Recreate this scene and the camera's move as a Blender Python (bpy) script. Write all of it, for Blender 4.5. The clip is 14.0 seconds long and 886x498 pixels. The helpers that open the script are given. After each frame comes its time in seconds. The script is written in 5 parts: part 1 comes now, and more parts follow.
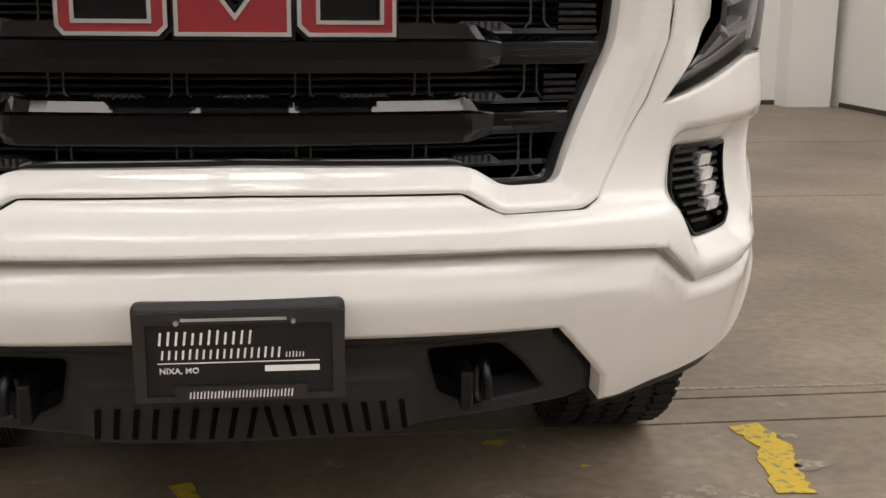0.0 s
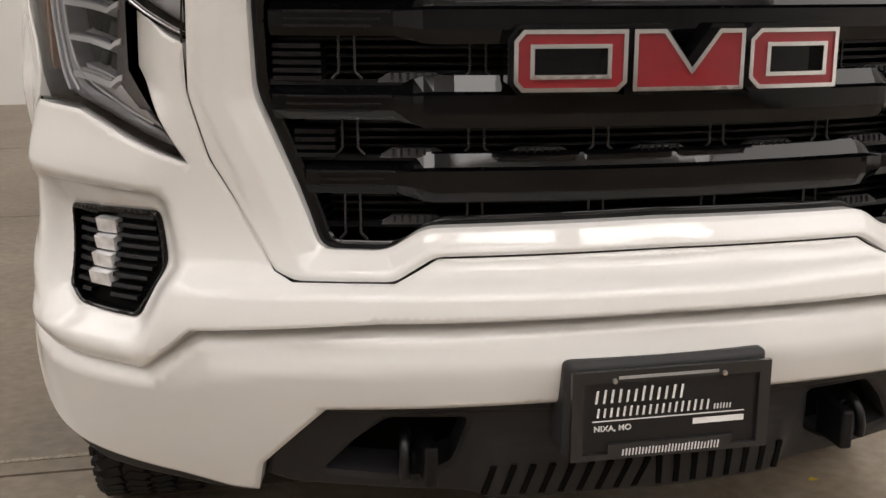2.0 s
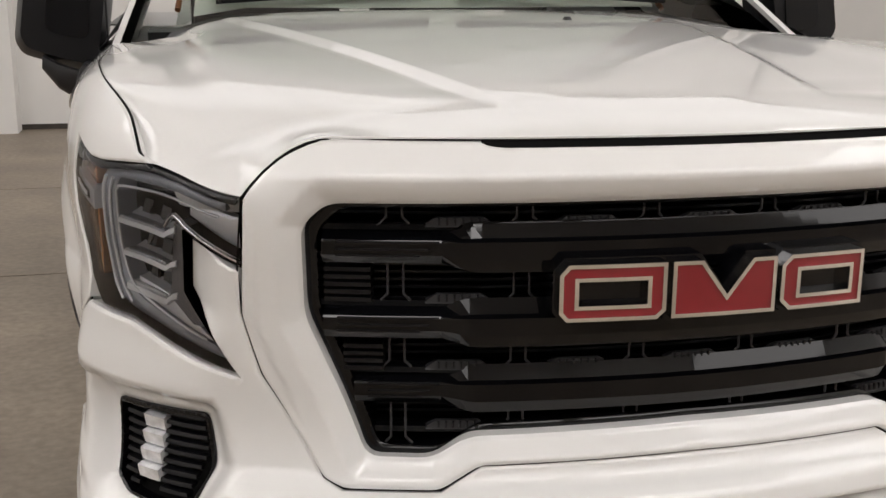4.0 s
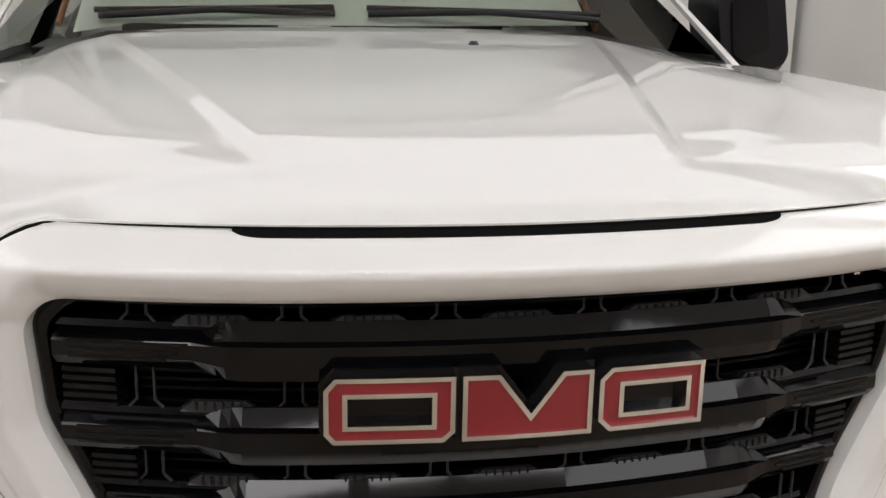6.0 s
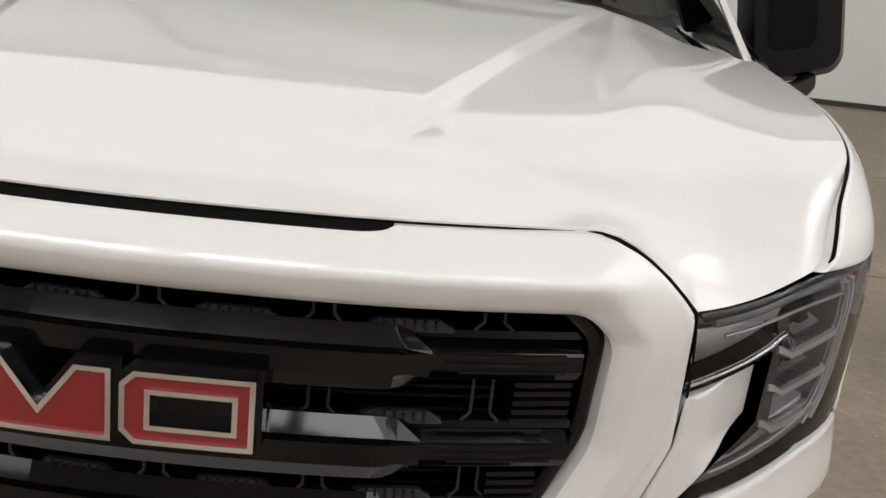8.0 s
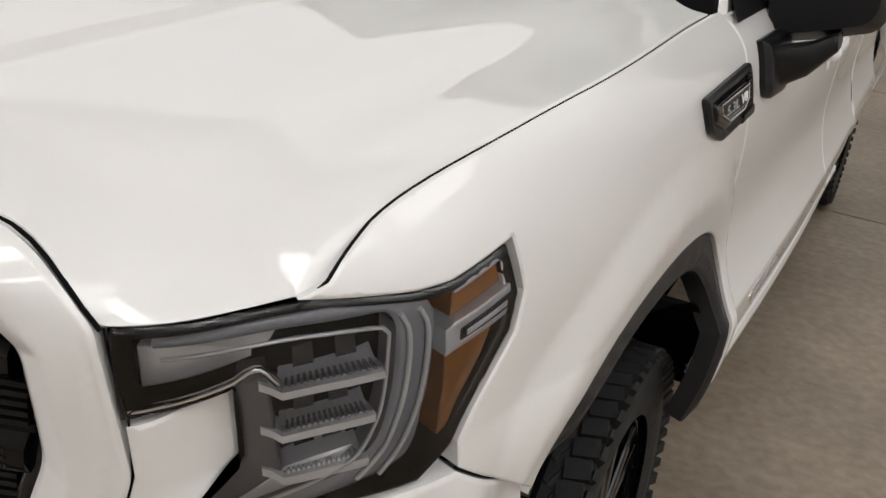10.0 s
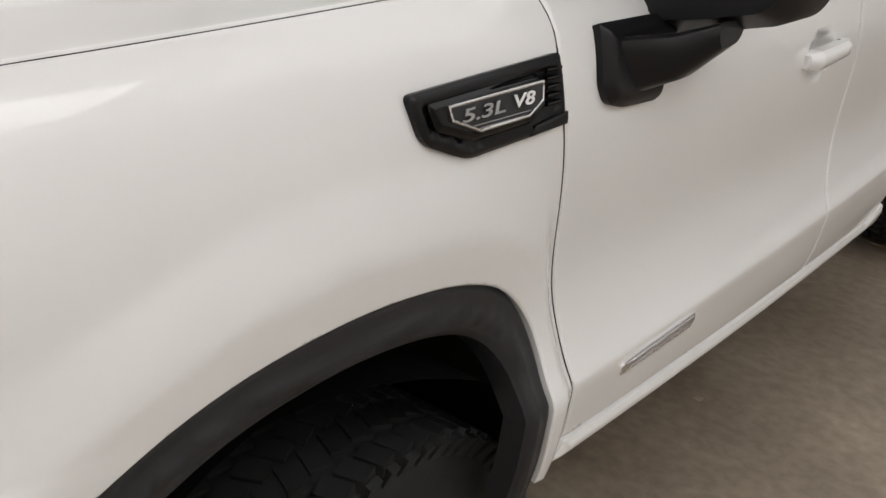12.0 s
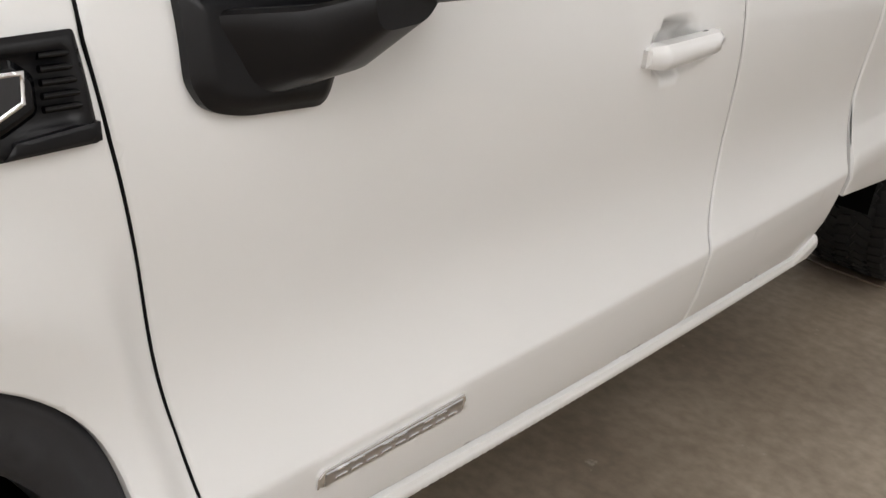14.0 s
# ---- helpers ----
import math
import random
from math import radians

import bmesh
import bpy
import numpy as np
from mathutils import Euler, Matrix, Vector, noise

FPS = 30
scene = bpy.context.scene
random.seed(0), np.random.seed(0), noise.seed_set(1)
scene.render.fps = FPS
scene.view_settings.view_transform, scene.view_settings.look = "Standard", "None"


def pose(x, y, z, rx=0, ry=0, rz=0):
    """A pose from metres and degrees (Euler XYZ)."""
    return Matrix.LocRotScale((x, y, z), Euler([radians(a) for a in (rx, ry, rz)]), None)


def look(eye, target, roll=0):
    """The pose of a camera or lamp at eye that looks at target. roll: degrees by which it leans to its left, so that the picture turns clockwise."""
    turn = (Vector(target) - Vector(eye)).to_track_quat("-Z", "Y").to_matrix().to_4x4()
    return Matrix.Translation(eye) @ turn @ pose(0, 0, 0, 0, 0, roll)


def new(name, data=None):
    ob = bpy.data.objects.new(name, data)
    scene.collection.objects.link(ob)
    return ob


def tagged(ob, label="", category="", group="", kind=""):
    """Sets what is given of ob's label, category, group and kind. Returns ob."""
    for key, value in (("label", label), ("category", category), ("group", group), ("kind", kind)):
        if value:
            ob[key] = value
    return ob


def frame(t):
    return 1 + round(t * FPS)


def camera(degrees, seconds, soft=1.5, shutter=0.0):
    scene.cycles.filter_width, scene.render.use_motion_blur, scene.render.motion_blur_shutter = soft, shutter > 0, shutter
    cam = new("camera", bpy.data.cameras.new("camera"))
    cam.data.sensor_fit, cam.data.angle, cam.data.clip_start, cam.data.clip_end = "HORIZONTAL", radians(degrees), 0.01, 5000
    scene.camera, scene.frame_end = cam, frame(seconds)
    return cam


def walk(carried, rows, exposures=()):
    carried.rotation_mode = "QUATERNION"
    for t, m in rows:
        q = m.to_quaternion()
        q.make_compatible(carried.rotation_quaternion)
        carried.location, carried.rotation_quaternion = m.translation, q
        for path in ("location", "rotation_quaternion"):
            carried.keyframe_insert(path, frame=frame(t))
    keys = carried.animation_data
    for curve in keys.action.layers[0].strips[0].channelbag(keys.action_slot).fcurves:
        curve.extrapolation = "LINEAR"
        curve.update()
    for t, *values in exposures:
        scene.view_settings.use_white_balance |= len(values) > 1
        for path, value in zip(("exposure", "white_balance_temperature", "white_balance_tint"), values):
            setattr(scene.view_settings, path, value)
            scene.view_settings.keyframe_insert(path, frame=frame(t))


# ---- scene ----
cam = camera(44.0, 14.0)
PATH = [
    (0, (0.1, -1.591, 1.037), (0.334, 0.347, 0.601), 0.5),
    (0.5, (-0.117, -1.58, 1.052), (0.184, 0.346, 0.604), 0.3),
    (1, (-0.331, -1.542, 1.068), (0.019, 0.371, 0.602), 0.2),
    (1.5, (-0.483, -1.454, 1.084), (-0.105, 0.454, 0.617), -0.0),
    (2, (-0.625, -1.424, 1.132), (-0.222, 0.477, 0.658), 0.0),
    (2.5, (-0.711, -1.418, 1.214), (-0.287, 0.479, 0.741), 0.0),
    (3, (-0.742, -1.417, 1.321), (-0.296, 0.472, 0.84), 0.1),
    (3.2, (-0.738, -1.411, 1.351), (-0.291, 0.478, 0.871), 0.1),
    (5.3, (-0.576, -1.314, 1.537), (-0.121, 0.572, 1.05), 0.4),
    (5.5, (-0.517, -1.288, 1.542), (-0.078, 0.598, 1.039), 0.7),
    (6, (-0.341, -1.198, 1.53), (0.047, 0.696, 1.019), 1.1),
    (6.5, (-0.122, -1.134, 1.515), (0.183, 0.771, 0.985), 1.6),
    (7, (0.086, -1.107, 1.514), (0.265, 0.807, 0.962), 2.2),
    (7.2, (0.155, -1.08, 1.489), (0.285, 0.846, 0.967), 2.3),
    (9.3, (0.973, -0.827, 1.668), (0.45, 0.931, 0.872), 6.9),
    (9.5, (1.054, -0.714, 1.614), (0.48, 1.043, 0.851), 5.1),
    (10, (1.223, -0.558, 1.627), (0.515, 1.124, 0.809), 6.4),
    (10.5, (1.322, -0.385, 1.609), (0.52, 1.25, 0.783), 6.9),
    (11, (1.445, -0.218, 1.601), (0.561, 1.371, 0.768), 6.9),
    (11.5, (1.513, -0.057, 1.581), (0.58, 1.496, 0.734), 7.3),
    (12, (1.54, 0.128, 1.546), (0.573, 1.659, 0.695), 7.4),
    (12.5, (1.6, 0.277, 1.523), (0.609, 1.788, 0.667), 7.5),
    (13, (1.658, 0.427, 1.519), (0.653, 1.928, 0.66), 7.7),
    (13.5, (1.649, 0.61, 1.489), (0.631, 2.102, 0.629), 7.7),
    (14, (1.638, 0.761, 1.461), (0.614, 2.248, 0.6), 7.8),
]
walk(cam, [(t, look(eye, target, roll)) for t, eye, target, roll in PATH], exposures=[(0, 0.0, 6980, 13), (1.8, -0.02, 6980, 13), (3.0, -0.16, 6900, 13), (5.3, -0.10, 6620, 12), (7.2, -0.13, 6600, 12), (9.3, -0.16, 6580, 11), (11, -0.27, 6580, 11), (12.5, -0.12, 6580, 11), (14, 0.03, 6580, 11)])

# ---------------------------------------------------------------- light
world = bpy.data.worlds.new("world")
scene.world = world
world.use_nodes = True
world.node_tree.nodes["Background"].inputs[0].default_value = (0.9, 0.95, 1.0, 1)
world.node_tree.nodes["Background"].inputs[1].default_value = 0.05

ROOM = (-7.0, 5.7, -12.0, 9.9, 4.6)  # x0, x1, y0, y1, height

# ---------------------------------------------------------------- materials
def material(name, color, rough=0.5, metal=0.0, coat=0.0, vary=0.0, vscale=8.0, bump=0.0, bscale=60.0, spec=0.5):
    m = bpy.data.materials.new(name)
    m.use_nodes = True
    nt = m.node_tree
    b = nt.nodes["Principled BSDF"]
    b.inputs["Base Color"].default_value = (*color, 1)
    b.inputs["Roughness"].default_value = rough
    b.inputs["Metallic"].default_value = metal
    b.inputs["Coat Weight"].default_value = coat
    b.inputs["Coat Roughness"].default_value = 0.02
    b.inputs["Coat IOR"].default_value = 1.55
    b.inputs["Specular IOR Level"].default_value = spec
    tc = nt.nodes.new("ShaderNodeTexCoord")
    if vary:
        n = nt.nodes.new("ShaderNodeTexNoise")
        n.inputs["Scale"].default_value = vscale
        n.inputs["Detail"].default_value = 6
        nt.links.new(tc.outputs["Object"], n.inputs["Vector"])
        r = nt.nodes.new("ShaderNodeValToRGB")
        r.color_ramp.elements[0].position, r.color_ramp.elements[1].position = 0.3, 0.7
        r.color_ramp.elements[0].color = (*[c * (1 - vary) for c in color], 1)
        r.color_ramp.elements[1].color = (*[min(1, c * (1 + vary)) for c in color], 1)
        nt.links.new(n.outputs["Fac"], r.inputs["Fac"])
        nt.links.new(r.outputs["Color"], b.inputs["Base Color"])
        mr = nt.nodes.new("ShaderNodeMapRange")
        mr.inputs["To Min"].default_value, mr.inputs["To Max"].default_value = rough * 0.8, min(1, rough * 1.25)
        nt.links.new(n.outputs["Fac"], mr.inputs["Value"])
        nt.links.new(mr.outputs["Result"], b.inputs["Roughness"])
    if bump:
        n2 = nt.nodes.new("ShaderNodeTexNoise")
        n2.inputs["Scale"].default_value = bscale
        n2.inputs["Detail"].default_value = 5
        nt.links.new(tc.outputs["Object"], n2.inputs["Vector"])
        bp = nt.nodes.new("ShaderNodeBump")
        bp.inputs["Strength"].default_value = bump
        bp.inputs["Distance"].default_value = 0.002
        nt.links.new(n2.outputs["Fac"], bp.inputs["Height"])
        nt.links.new(bp.outputs["Normal"], b.inputs["Normal"])
    return m


PAINT = material("white_paint", (0.74, 0.738, 0.728), 0.5, coat=1.0, vary=0.012, vscale=3)
GLOSS_BLACK = material("gloss_black", (0.0022, 0.0023, 0.003), 0.05, spec=0.32)
SATIN_BLACK = material("satin_black", (0.004, 0.004, 0.005), 0.36, bump=0.05, bscale=300, spec=0.3)
PLASTIC = material("black_plastic", (0.020, 0.020, 0.022), 0.5, vary=0.15, vscale=12, bump=0.25, bscale=900, spec=0.35)
GREY_PLASTIC = material("dark_grey_plastic", (0.016, 0.016, 0.018), 0.5, bump=0.2, bscale=700)
# Near-black for hollows and undersides: their shadow is put into the colour.
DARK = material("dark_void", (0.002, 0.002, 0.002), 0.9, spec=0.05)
CHROME = material("chrome", (0.85, 0.85, 0.86), 0.07, metal=1.0)
SATIN_CHROME = material("satin_chrome", (0.62, 0.62, 0.63), 0.28, metal=1.0)
RED = material("red_enamel", (0.21, 0.006, 0.013), 0.32, coat=0.7, vary=0.05, vscale=40)
RUBBER = material("rubber", (0.006, 0.006, 0.0065), 0.72, vary=0.3, vscale=25, bump=0.3, bscale=250)
AMBER = material("amber_lens", (0.30, 0.115, 0.028), 0.22, coat=1.0, vary=0.15, vscale=80)
REFLECTOR = material("reflector", (0.86, 0.87, 0.89), 0.14, metal=1.0)
WHITE_INK = material("white_ink", (0.75, 0.75, 0.75), 0.6)
GREY_INK = material("grey_ink", (0.30, 0.30, 0.30), 0.5)
# Near-black that puts shadow into panel gaps and slots; floor joints share it.
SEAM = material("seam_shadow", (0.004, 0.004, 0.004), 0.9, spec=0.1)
WALL = material("wall_paint", (0.84, 0.83, 0.81), 0.7, vary=0.04, vscale=0.6, bump=0.15, bscale=40)
CEIL = material("ceiling_paint", (0.84, 0.835, 0.82), 0.8, vary=0.05, vscale=1.0)


def glass(name, tint, gloss=0.02, ior=1.45):
    """A thin pane: clear through, with a mirror's gloss that grows at grazing angles."""
    m = bpy.data.materials.new(name)
    m.use_nodes = True
    nt = m.node_tree
    nt.nodes.remove(nt.nodes["Principled BSDF"])
    t, g, f, mix = (nt.nodes.new(k) for k in ("ShaderNodeBsdfTransparent", "ShaderNodeBsdfGlossy", "ShaderNodeFresnel", "ShaderNodeMixShader"))
    t.inputs[0].default_value = (*tint, 1)
    g.inputs["Roughness"].default_value = gloss
    f.inputs["IOR"].default_value = ior
    nt.links.new(f.outputs[0], mix.inputs[0])
    nt.links.new(t.outputs[0], mix.inputs[1])
    nt.links.new(g.outputs[0], mix.inputs[2])
    nt.links.new(mix.outputs[0], nt.nodes["Material Output"].inputs[0])
    return m


CLEAR = glass("clear_lens", (0.93, 0.94, 0.96))
TINTED = glass("tinted_glass", (0.62, 0.68, 0.64), 0.01, 1.9)
SCREEN = glass("windshield_glass", (0.93, 0.96, 0.94), 0.01, 1.7)
LIGHT_GUIDE = material("light_guide", (0.27, 0.28, 0.31), 0.12, coat=1.0, vary=0.06, vscale=20)
BRIGHT = material("bright_reflector", (0.80, 0.81, 0.83), 0.16, metal=0.45)
LED_CELL = material("led_reflector", (0.72, 0.73, 0.75), 0.2, metal=0.3, vary=0.2, vscale=60)
HOUSING = material("headlamp_housing", (0.20, 0.20, 0.21), 0.22, metal=0.6)
BEZEL = material("headlight_bezel", (0.012, 0.012, 0.014), 0.15)
FROST = material("ribbed_reflector", (0.80, 0.81, 0.83), 0.28, metal=0.45, bump=0.3, bscale=500)
SHELF = material("polished_shelf", (0.78, 0.79, 0.80), 0.18, metal=0.25)
FRONT_GREY = material("front_wall_grey", (0.55, 0.54, 0.525), 0.6, vary=0.1, vscale=1.5)


def worn(name, color, under, cover, scale):
    """Paint worn through to what lies under it."""
    m = material(name, color, 0.6)
    nt = m.node_tree
    tc = nt.nodes.new("ShaderNodeTexCoord")
    n = nt.nodes.new("ShaderNodeTexNoise")
    n.inputs["Scale"].default_value, n.inputs["Detail"].default_value, n.inputs["Roughness"].default_value = scale, 8, 0.7
    nt.links.new(tc.outputs["Object"], n.inputs["Vector"])
    r = nt.nodes.new("ShaderNodeValToRGB")
    r.color_ramp.elements[0].position, r.color_ramp.elements[1].position = cover - 0.03, cover + 0.03
    r.color_ramp.elements[0].color, r.color_ramp.elements[1].color = (*color, 1), (*under, 1)
    nt.links.new(n.outputs["Fac"], r.inputs["Fac"])
    nt.links.new(r.outputs["Color"], nt.nodes["Principled BSDF"].inputs["Base Color"])
    return m

# ---------------------------------------------------------------- tools
def thing(name, label, category, group="", kind="", at=(0, 0, 0)):
    ob = new(name)
    ob.location = at
    ob.empty_display_size = 0.1
    return tagged(ob, label, category, group, kind)


def mesh_part(name, verts, faces, mat, parent=None, label="", smooth=False, normals=None):
    me = bpy.data.meshes.new(name)
    me.from_pydata([tuple(map(float, v)) for v in verts], [], [tuple(map(int, f)) for f in faces])
    me.materials.append(mat)
    if smooth or normals is not None:
        me.polygons.foreach_set("use_smooth", [True] * len(me.polygons))
    me.update()
    if normals is not None:
        me.normals_split_custom_set_from_vertices([tuple(map(float, n)) for n in normals])
    ob = new(name, me)
    if parent is not None:
        ob.parent = parent
        ob.matrix_parent_inverse = Matrix.Translation(-parent.location) if parent.parent is None else Matrix()
    if label:
        tagged(ob, label)
    return ob


def part(name, bm, mat, parent=None, label="", smooth=False, bevel=0.0):
    if bevel:
        bmesh.ops.bevel(bm, geom=[e for e in bm.edges if len(e.link_faces) == 2 and e.calc_face_angle(0) > 0.5], offset=bevel, segments=2, affect="EDGES", profile=0.5)
    me = bpy.data.meshes.new(name)
    bmesh.ops.recalc_face_normals(bm, faces=bm.faces)
    bm.to_mesh(me)
    bm.free()
    me.materials.append(mat)
    if smooth:
        me.polygons.foreach_set("use_smooth", [True] * len(me.polygons))
        me.set_sharp_from_angle(angle=radians(35))
    ob = new(name, me)
    if parent is not None:
        ob.parent = parent
        ob.matrix_parent_inverse = Matrix.Translation(-parent.location) if parent.parent is None else Matrix()
    if label:
        tagged(ob, label)
    return ob


def add_box(bm, x0, x1, y0, y1, z0, z1, m=None):
    vs = [bm.verts.new((x, y, z)) for x in (x0, x1) for y in (y0, y1) for z in (z0, z1)]
    for f in ((0, 1, 3, 2), (4, 6, 7, 5), (0, 4, 5, 1), (2, 3, 7, 6), (0, 2, 6, 4), (1, 5, 7, 3)):
        bm.faces.new([vs[i] for i in f])
    if m is not None:
        bmesh.ops.transform(bm, matrix=m, verts=vs)
    return vs


def box(name, x0, x1, y0, y1, z0, z1, mat, parent=None, label="", bevel=0.0):
    bm = bmesh.new()
    add_box(bm, x0, x1, y0, y1, z0, z1)
    return part(name, bm, mat, parent, label, bevel=bevel)


def spline(xs, ys):
    """A natural cubic through the given knots, as a function of arrays; straight beyond the ends."""
    xs, ys = np.asarray(xs, float), np.asarray(ys, float)
    n, h = len(xs), np.diff(xs)
    a = np.zeros((n, n))
    r = np.zeros(n)
    a[0, 0] = a[-1, -1] = 1
    for i in range(1, n - 1):
        a[i, i - 1 : i + 2] = h[i - 1], 2 * (h[i - 1] + h[i]), h[i]
        r[i] = 6 * ((ys[i + 1] - ys[i]) / h[i] - (ys[i] - ys[i - 1]) / h[i - 1])
    m = np.linalg.solve(a, r)

    def f(x):
        x = np.asarray(x, float)
        c = np.clip(x, xs[0], xs[-1])
        i = np.clip(np.searchsorted(xs, c) - 1, 0, n - 2)
        p, q = xs[i + 1] - c, c - xs[i]
        out = (m[i] * p**3 + m[i + 1] * q**3) / (6 * h[i]) + (ys[i] / h[i] - m[i] * h[i] / 6) * p + (ys[i + 1] / h[i] - m[i + 1] * h[i] / 6) * q
        first = (ys[1] - ys[0]) / h[0] - h[0] * (2 * m[0] + m[1]) / 6
        last = (ys[-1] - ys[-2]) / h[-1] + h[-1] * (2 * m[-1] + m[-2]) / 6
        return out + np.where(x < xs[0], (x - xs[0]) * first, 0) + np.where(x > xs[-1], (x - xs[-1]) * last, 0)

    return f


def step01(a, b, x):
    s = np.clip((np.asarray(x, float) - a) / (b - a), 0, 1)
    return s * s * (3 - 2 * s)


def rounded(poly, r, n=5):
    """The corners of a polygon cut by arcs. r: one radius, or one for each corner."""
    out, k = [], len(poly)
    rs = [r] * k if isinstance(r, (int, float)) else r
    for i in range(k):
        p, a, b = (np.array(poly[j % k], float) for j in (i, i - 1, i + 1))
        la, lb = np.linalg.norm(a - p), np.linalg.norm(b - p)
        d = min(rs[i], 0.45 * la, 0.45 * lb)
        if d < 1e-4:
            out.append(tuple(p))
            continue
        p0, p1 = p + (a - p) / la * d, p + (b - p) / lb * d
        for s in np.linspace(0, 1, n):
            out.append(tuple((1 - s) ** 2 * p0 + 2 * s * (1 - s) * p + s * s * p1))
    return out


def dense(poly, step, closed=True):
    out, k = [], len(poly)
    for i in range(k if closed else k - 1):
        a, b = np.array(poly[i], float), np.array(poly[(i + 1) % k], float)
        m = max(1, int(math.ceil(np.linalg.norm(b - a) / step)))
        out += [a + (b - a) * j / m for j in range(m)]
    if not closed:
        out.append(np.array(poly[-1], float))
    return np.array(out)


def inside(pts, loops):
    x, y = pts[:, 0], pts[:, 1]
    hit = np.zeros(len(pts), bool)
    for lp in loops:
        x0, y0 = lp[:, 0], lp[:, 1]
        x1, y1 = np.roll(x0, -1), np.roll(y0, -1)
        for a, b, c, d in zip(x0, y0, x1, y1):
            if b != d:
                hit ^= ((b > y) != (d > y)) & (x < (c - a) * (y - b) / (d - b) + a)
    return hit


def edge_distance(pts, loops):
    best = np.full(len(pts), 1e9)
    for lp in loops:
        for a, b in zip(lp, np.roll(lp, -1, 0)):
            e = b - a
            s = np.clip(((pts - a) @ e) / (e @ e + 1e-12), 0, 1)
            best = np.minimum(best, np.hypot(*(pts - a - s[:, None] * e).T))
    return np.where(inside(pts, loops), best, -best)


def panel(name, outline, surf, mat, parent=None, holes=(), edge=0.006, skirt=0.02, step=0.025, relief=None, flip=False, label="", lines=()):
    """A skin cut out of a curved surface by an outline in the surface's own two coordinates, with rolled edges and a turned-in rim."""
    from mathutils.geometry import delaunay_2d_cdt

    loops = [dense(outline, step)] + [dense(h, step) for h in holes]
    coarse = [np.array(outline, float)] + [np.array(h, float) for h in holes]
    lo, hi = loops[0].min(0), loops[0].max(0)
    gx, gy = np.meshgrid(np.arange(lo[0], hi[0], step), np.arange(lo[1], hi[1], step))
    gx = gx + (np.arange(gx.shape[0]) % 2)[:, None] * step * 0.5
    grid = np.c_[gx.ravel(), gy.ravel()]
    far = edge_distance(grid, coarse)
    rim = max(edge * 1.8, 1e-4)
    pts = [grid[far > max(step * 0.45, rim * 1.3)]]
    if edge:
        for lp in loops:
            tang = np.roll(lp, -1, 0) - np.roll(lp, 1, 0)
            nrm = np.c_[-tang[:, 1], tang[:, 0]] / (np.linalg.norm(tang, axis=1)[:, None] + 1e-9)
            for k in (0.35, 1.0):
                for sign in (1, -1):
                    q = lp + sign * nrm * rim * k
                    d = edge_distance(q, coarse)
                    pts.append(q[d > rim * k * 0.9])
    count = sum(len(lp) for lp in loops)
    creases = []
    for ln in lines:
        q = dense(ln, step * 0.6, closed=False)
        tang = np.gradient(q, axis=0)
        nrm = np.c_[-tang[:, 1], tang[:, 0]] / (np.linalg.norm(tang, axis=1)[:, None] + 1e-9)
        for k in (-0.005, 0.0, 0.005):
            c = q + nrm * k
            creases.append(c[edge_distance(c, coarse) > rim * 1.2])
    for c in creases:
        if len(c):
            pts[0] = pts[0][np.min(np.linalg.norm(pts[0][:, None] - c[None], axis=2), axis=1) > step * 0.35] if len(pts[0]) else pts[0]
    pts += creases
    allp = np.concatenate(loops + pts)
    edges, at = [], 0
    for lp in loops:
        edges += [(at + i, at + (i + 1) % len(lp)) for i in range(len(lp))]
        at += len(lp)
    vs, _, fs, *_ = delaunay_2d_cdt([Vector(p) for p in allp], edges, [], 0, 1e-5)
    uv = np.array([tuple(v) for v in vs])
    tri = np.array([f for f in fs if len(f) == 3])
    tri = tri[inside(uv[tri].mean(1), loops)]

    def skin(p):
        s = surf(p[:, 0], p[:, 1])
        h = 1e-4
        du, dv = surf(p[:, 0] + h, p[:, 1]) - s, surf(p[:, 0], p[:, 1] + h) - s
        n = np.cross(du, dv)
        n /= np.linalg.norm(n, axis=1)[:, None] + 1e-15
        n = -n if flip else n
        d = np.zeros(len(p))
        if relief is not None:
            d = d + relief(p[:, 0], p[:, 1])
        if edge:
            d = d - edge * np.clip(1 - np.clip(edge_distance(p, coarse), 0, None) / rim, 0, 1) ** 2
        return s + n * d[:, None], n

    pos, base = skin(uv)
    h = 4e-4
    a = skin(uv + [h, 0])[0] - skin(uv - [h, 0])[0]
    b = skin(uv + [0, h])[0] - skin(uv - [0, h])[0]
    nor = np.cross(a, b)
    nor = -nor if flip else nor
    nor /= np.linalg.norm(nor, axis=1)[:, None] + 1e-15
    faces = tri.tolist() if not flip else tri[:, ::-1].tolist()
    if len(tri):
        t0 = pos[tri[:, 0]]
        fn = np.cross(pos[tri[:, 1]] - t0, pos[tri[:, 2]] - t0).sum(0)
        if fn @ base[tri[:, 0]].sum(0) < 0:
            faces = [f[::-1] for f in tri.tolist()]
        else:
            faces = tri.tolist()
    verts, norms = pos.tolist(), nor.tolist()
